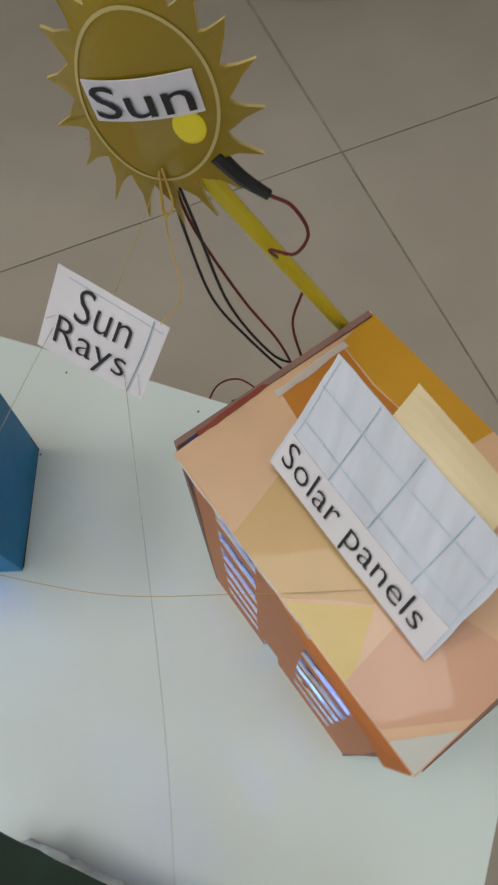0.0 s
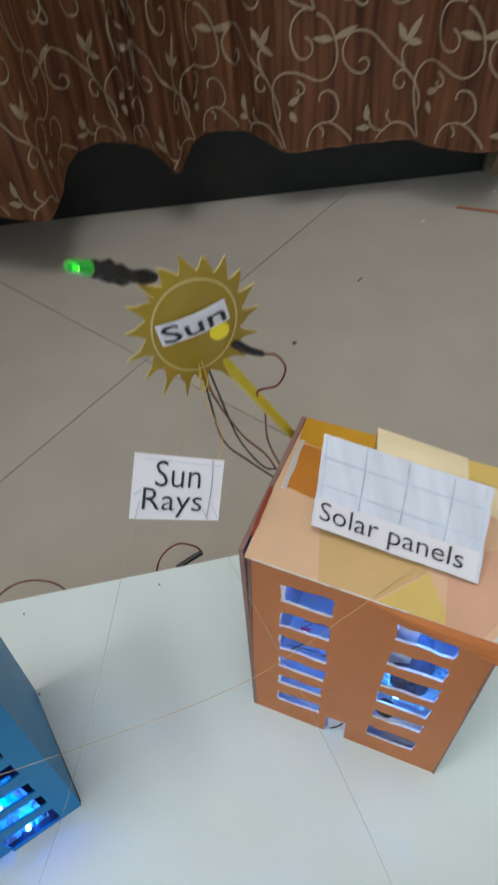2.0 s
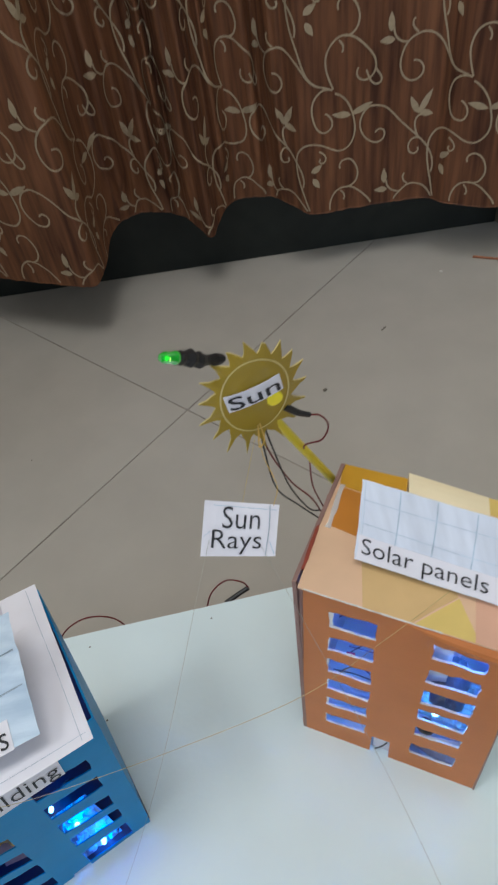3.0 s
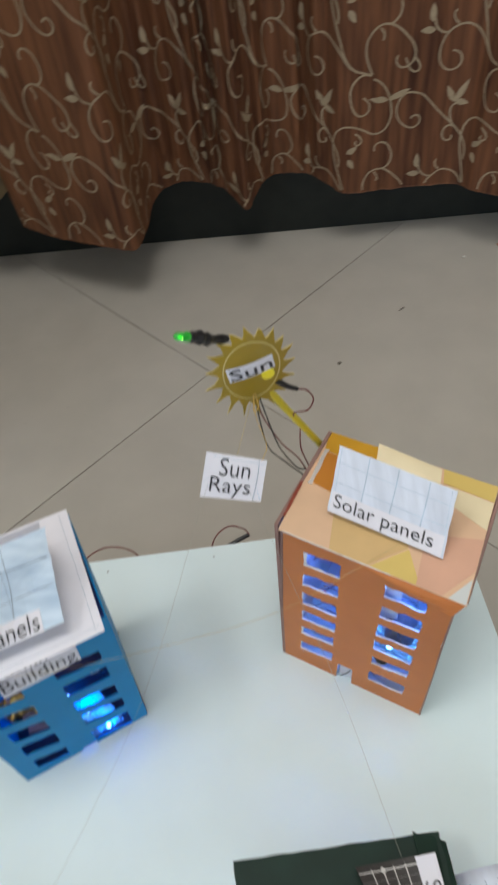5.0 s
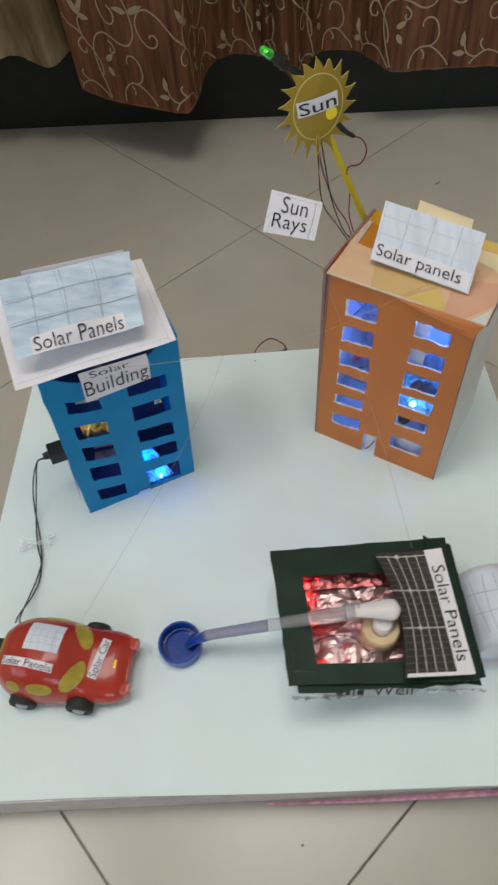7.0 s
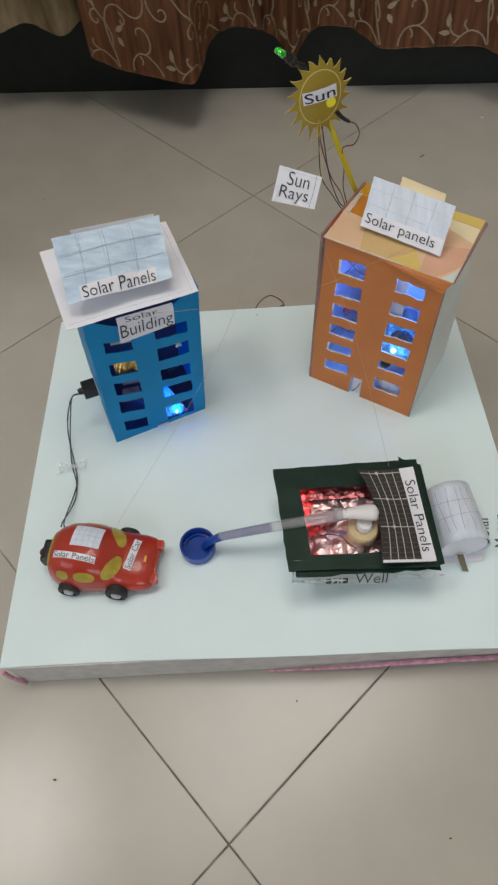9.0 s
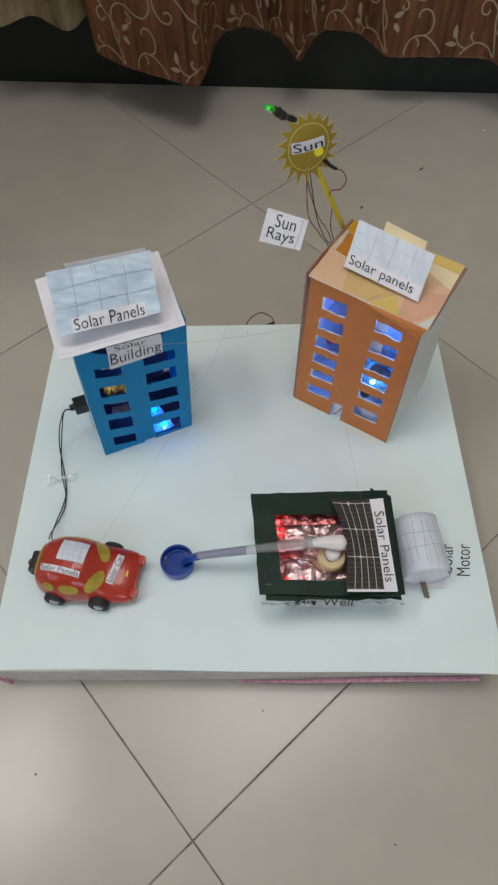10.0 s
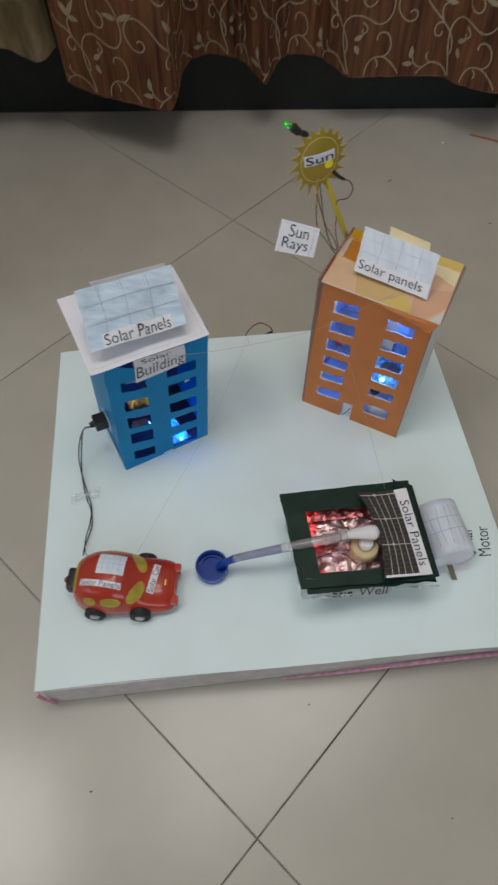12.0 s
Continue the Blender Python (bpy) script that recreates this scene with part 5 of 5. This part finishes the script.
part("sleeve", tube([r0, r0 + sa * 0.006 + V(0, 0, -0.0065), r0 + sa * 0.0125 + V(0, 0, -0.011)], lambda t: 0.0022 - 0.0008 * t, 8), M_BLACK, sun, "black tape sleeve")
e0 = r0 + sa * 0.0125 + V(0, 0, -0.011)
part("wire", tube([e0, e0 + sa * 0.006 + V(0, 0, -0.003), e0 + sa * 0.010 + V(0, 0, -0.012), e0 + sa * 0.006 + V(0, 0, -0.021), e0 + sa * -0.003 + V(0.0, 0.004, -0.026), V(0.333, 0.386, 0.256), V(0.332, 0.376, 0.244), V(0.337, 0.372, 0.226)], 0.0005, 6), M_RED_WIRE, sun)
w0 = sun_plane(0.001, -0.0195) - sn * 0.001
part("wire", tube([w0, w0 + V(0.002, 0.002, -0.022), V(0.318, 0.368, 0.262), V(0.329, 0.368, 0.243), V(0.335, 0.368, 0.226)], 0.00048, 6), M_RED_WIRE, sun)
part("wire", tube([w0 + V(-0.001, 0, 0), w0 + V(0.0, 0.0, -0.022), V(0.309, 0.364, 0.264), V(0.320, 0.364, 0.245), V(0.332, 0.366, 0.225)], 0.00048, 6), M_BLACK, sun)
part("wire", tube([w0 + V(0.001, 0, 0), w0 + V(0.004, 0.0, -0.018), V(0.316, 0.362, 0.266), V(0.327, 0.366, 0.236), V(0.335, 0.370, 0.226)], 0.00048, 6), M_BLACK, sun)

# ---- sun rays card and its threads ----
rays = thing("name_card", (0.284, 0.335, 0.262), "small white paper card hung on golden thread below the sun", "paper card")
r_card = bilinear((0.2618, 0.329, 0.2670), (0.2992, 0.3245, 0.2588), (0.3067, 0.341, 0.2788), (0.2703, 0.346, 0.2895), 0.0012)
rc = part("card", sheet(r_card, 6, 6, 0.0004), M_PAPER, rays, "white paper")
part("writing", letters("Sun", r_card, rect(0.25, 0.53, 0.75, 0.92)), M_INK, rc, "printed black word")
part("writing", letters("Rays", r_card, rect(0.13, 0.05, 0.79, 0.50)), M_INK, rc, "printed black word")
bm = grid_lines(r_card, (0.87,), (), 0.0004, wobble=0.012)
part("pencil_line", bm, M_PENCIL, rc)
for way in ([(0.02, 0.36), (0.10, 0.46)], [(0.90, 0.30), (0.98, 0.05)], [(0.12, 0.93), (0.97, 0.90)]):
    bm = bmesh.new()
    ribbon(bm, r_card, way, 0.00025, 0.0003)
    part("pencil_line", bm, M_BLUE_PEN, rc)
tk = sun_plane(-0.001, -0.0180) + sn * 0.0006
TH = 0.00013


def thread(name, pts, material, label):
    solo(name, tube(pts, TH if material == M_THREAD else 0.00010, 5, 10), material, label, "thread")


part("hanging_thread", tube([tk, tk + V(-0.006, -0.006, -0.014), r_card(0.5, 1.0)], TH, 5), M_THREAD, rays, "golden thread")
part("hanging_thread", tube([tk, tk + V(0.0, -0.004, -0.018), tk + V(0.004, -0.012, -0.034), r_card(0.92, 0.98)], TH * 1.6, 5), M_THREAD_GOLD, rays, "golden thread")
part("hanging_thread", tube([tk + V(0.001, 0, 0.001), tk + V(0.002, -0.001, -0.010), tk + V(-0.001, -0.002, -0.013), tk], TH * 2.6, 5), M_THREAD_GOLD, rays, "knotted golden thread")
thread("thread", [r_card(0.1, 0.3), (0.20, 0.23, 0.172), (0.098, 0.105, 0.086)], M_NYLON, "fine thread from the card to the toy car")
thread("thread", [r_card(0.8, 0.2), (0.33, 0.235, 0.187), (0.357, 0.147, 0.108)], M_NYLON, "fine thread from the card to the well panel")
thread("thread", [(0.383, 0.295, 0.2365), (0.345, 0.281, 0.2305), (0.298, 0.266, 0.2226), (0.23, 0.2565, 0.218), (0.164, 0.2495, 0.2195), (0.13, 0.2485, 0.2245)], M_THREAD, "golden thread strung between the two buildings")

# ---- loose things on the floor ----
leads = thing("loose_wires", (0.2, 0.45, 0), "thin red wires with a black sleeve behind the board", "wire")
part("wire", tube([(0.100, 0.43, 0.010), (0.112, 0.438, 0.034), (0.135, 0.442, 0.044), (0.158, 0.44, 0.036), (0.172, 0.432, 0.012)], 0.0007, 6), M_RED_WIRE, leads)
part("wire", tube([(0.236, 0.43, 0.012), (0.246, 0.44, 0.038), (0.262, 0.444, 0.050), (0.276, 0.444, 0.042), (0.281, 0.442, 0.034)], 0.0007, 6), M_RED_WIRE, leads)
part("sleeve", tube([(0.281, 0.442, 0.033), (0.272, 0.440, 0.030), (0.258, 0.436, 0.026)], 0.0022, 8), M_BLACK, leads, "black tape sleeve")


def scrap(s, nu, nv, amp, seed):
    bm = crumple(s, nu, nv, amp, seed, 0.5)
    return bm


solo("paper_scrap", scrap(bilinear((0.775, 0.862, 0.004), (0.87, 0.845, 0.004), (0.89, 0.90, 0.01), (0.765, 0.905, 0.004), 0.006), 10, 6, 0.008, 3.0), M_PAPER, "crumpled white paper scrap lying on the tiles", "paper scrap")
solo("wood_stick", tube([(0.715, 0.925, 0.002), (0.78, 0.885, 0.002)], 0.0018, 6), mat("red_stick", (0.35, 0.13, 0.06), 0.6), "thin reddish stick lying on the tiles", "stick")


def fleck(x, y, r, material, label, seed):
    m_thin = "fleck" in label
    bm = bmesh.new()
    bmesh.ops.create_icosphere(bm, subdivisions=1, radius=1)
    for v in bm.verts:
        k = 1 + 0.4 * noise.noise(v.co * 2 + V(seed, 0, 0))
        v.co = V(x + v.co.x * r * k * (3.4 if seed == 1 else 1.8 if seed % 2 else 1.0), y + v.co.y * r * k * (0.4 if m_thin else 1.0) + (v.co.x * r * 2.6 if seed == 1 else 0.0), 0.0006 + (v.co.z + 0.6) * r * 0.35)
    solo("fleck", bm, material, label, "speck", "flecks on the floor")


M_FLECK_BLUE = mat("blue_fleck", (0.18, 0.20, 0.28), 0.7)
M_FLECK_PALE = mat("pale_fleck", (0.7, 0.68, 0.62), 0.7)
for k, (x, y, r, m, label) in enumerate((
        (0.426, 0.709, 0.0030, M_SPECK, "small dark speck of dirt on the tiles"), (0.534, 0.803, 0.0016, M_SPECK, "short dark scuff on the tiles"),
        (0.657, 0.905, 0.003, M_FLECK_PALE, "tiny pale crumb on the tiles"), (0.045, -0.084, 0.0010, M_SPECK, "tiny dark speck on the tiles"),
        (0.259, -0.030, 0.0009, M_SPECK, "tiny dark speck on the tiles"), (0.374, -0.14, 0.0008, M_SPECK, "tiny dark speck on the tiles"),
        (0.672, 0.672, 0.0026, M_FLECK_BLUE, "small bluish fleck on the tiles"), (0.30, -0.19, 0.0009, M_SPECK, "tiny dark speck on the tiles"),
        (-0.086, 0.752, 0.0007, M_SPECK, "tiny dark speck on the tiles"), (-0.060, 0.759, 0.0007, M_SPECK, "tiny dark speck on the tiles"),
        (0.057, 0.696, 0.0007, M_SPECK, "tiny dark speck on the tiles"), (0.003, 0.678, 0.0007, M_SPECK, "tiny dark speck on the tiles"),
        (0.782, 0.949, 0.0024, M_FLECK_PALE, "tiny pale crumb on the tiles"))):
    fleck(x, y, r, m, label, k)
for k, (x, y) in enumerate(((0.245, 0.4115), (0.14, 0.4105), (0.153, 0.3465))):
    solo("fleck", lathe([(0, 0.0004), (0.0006, 0.0003), (0.0008, 0.0)], Matrix.Translation((x, y, BT)), 7), M_SPECK, "tiny dark speck on the white board", "speck", "flecks on the board")

# ---- floor tiles ----
def tile_box():
    h = TILE / 2 - GAP / 2
    return box(-h, h, -h, h, -0.009, 0.0, 0.0007)


def tile_data(bm):
    me = bpy.data.meshes.new("tile")
    bm.to_mesh(me)
    bm.free()
    me.materials.append(M_TILE)
    return me


GAP = 0.0015
whole = tile_data(tile_box())
n_back = Vector((0.092, 1.0, 0)).normalized()
LIMITS = [((X0, 0, 0), Vector((-1, 0, 0))), ((X1, 0, 0), Vector((1, 0, 0))), ((0, Y0, 0), Vector((0, -1, 0))), ((0, back_y(0) - 0.0005, 0), n_back)]
for i in range(-10, 10):
    for j in range(-10, 10):
        m = Matrix.Translation(CROSS + ax * (TILE * (i + 0.5)) + ay * (TILE * (j + 0.5))) @ Matrix.Rotation(radians(TURN_DEG), 4, "Z")
        corners = [m @ V(x, y, 0) for x in (-TILE / 2, TILE / 2) for y in (-TILE / 2, TILE / 2)]
        out = [[(c - Vector(p)).dot(n) for c in corners] for p, n in LIMITS]
        if any(min(d) > -0.01 for d in out):
            continue
        data = whole
        cut = [k for k, d in enumerate(out) if max(d) > 0]
        if cut:
            bm = tile_box()
            back = m.inverted()
            for k in cut:
                p, n = LIMITS[k]
                r = bmesh.ops.bisect_plane(bm, geom=bm.verts[:] + bm.edges[:] + bm.faces[:], plane_co=back @ Vector(p), plane_no=back.to_3x3() @ n, clear_outer=True)
                edges = [e for e in r["geom_cut"] if isinstance(e, bmesh.types.BMEdge)]
                if edges:
                    bmesh.ops.holes_fill(bm, edges=edges)
            if not bm.faces:
                bm.free()
                continue
            data = tile_data(bm)
        t = new("tile", data)
        t.matrix_world = m
        t.parent = floor
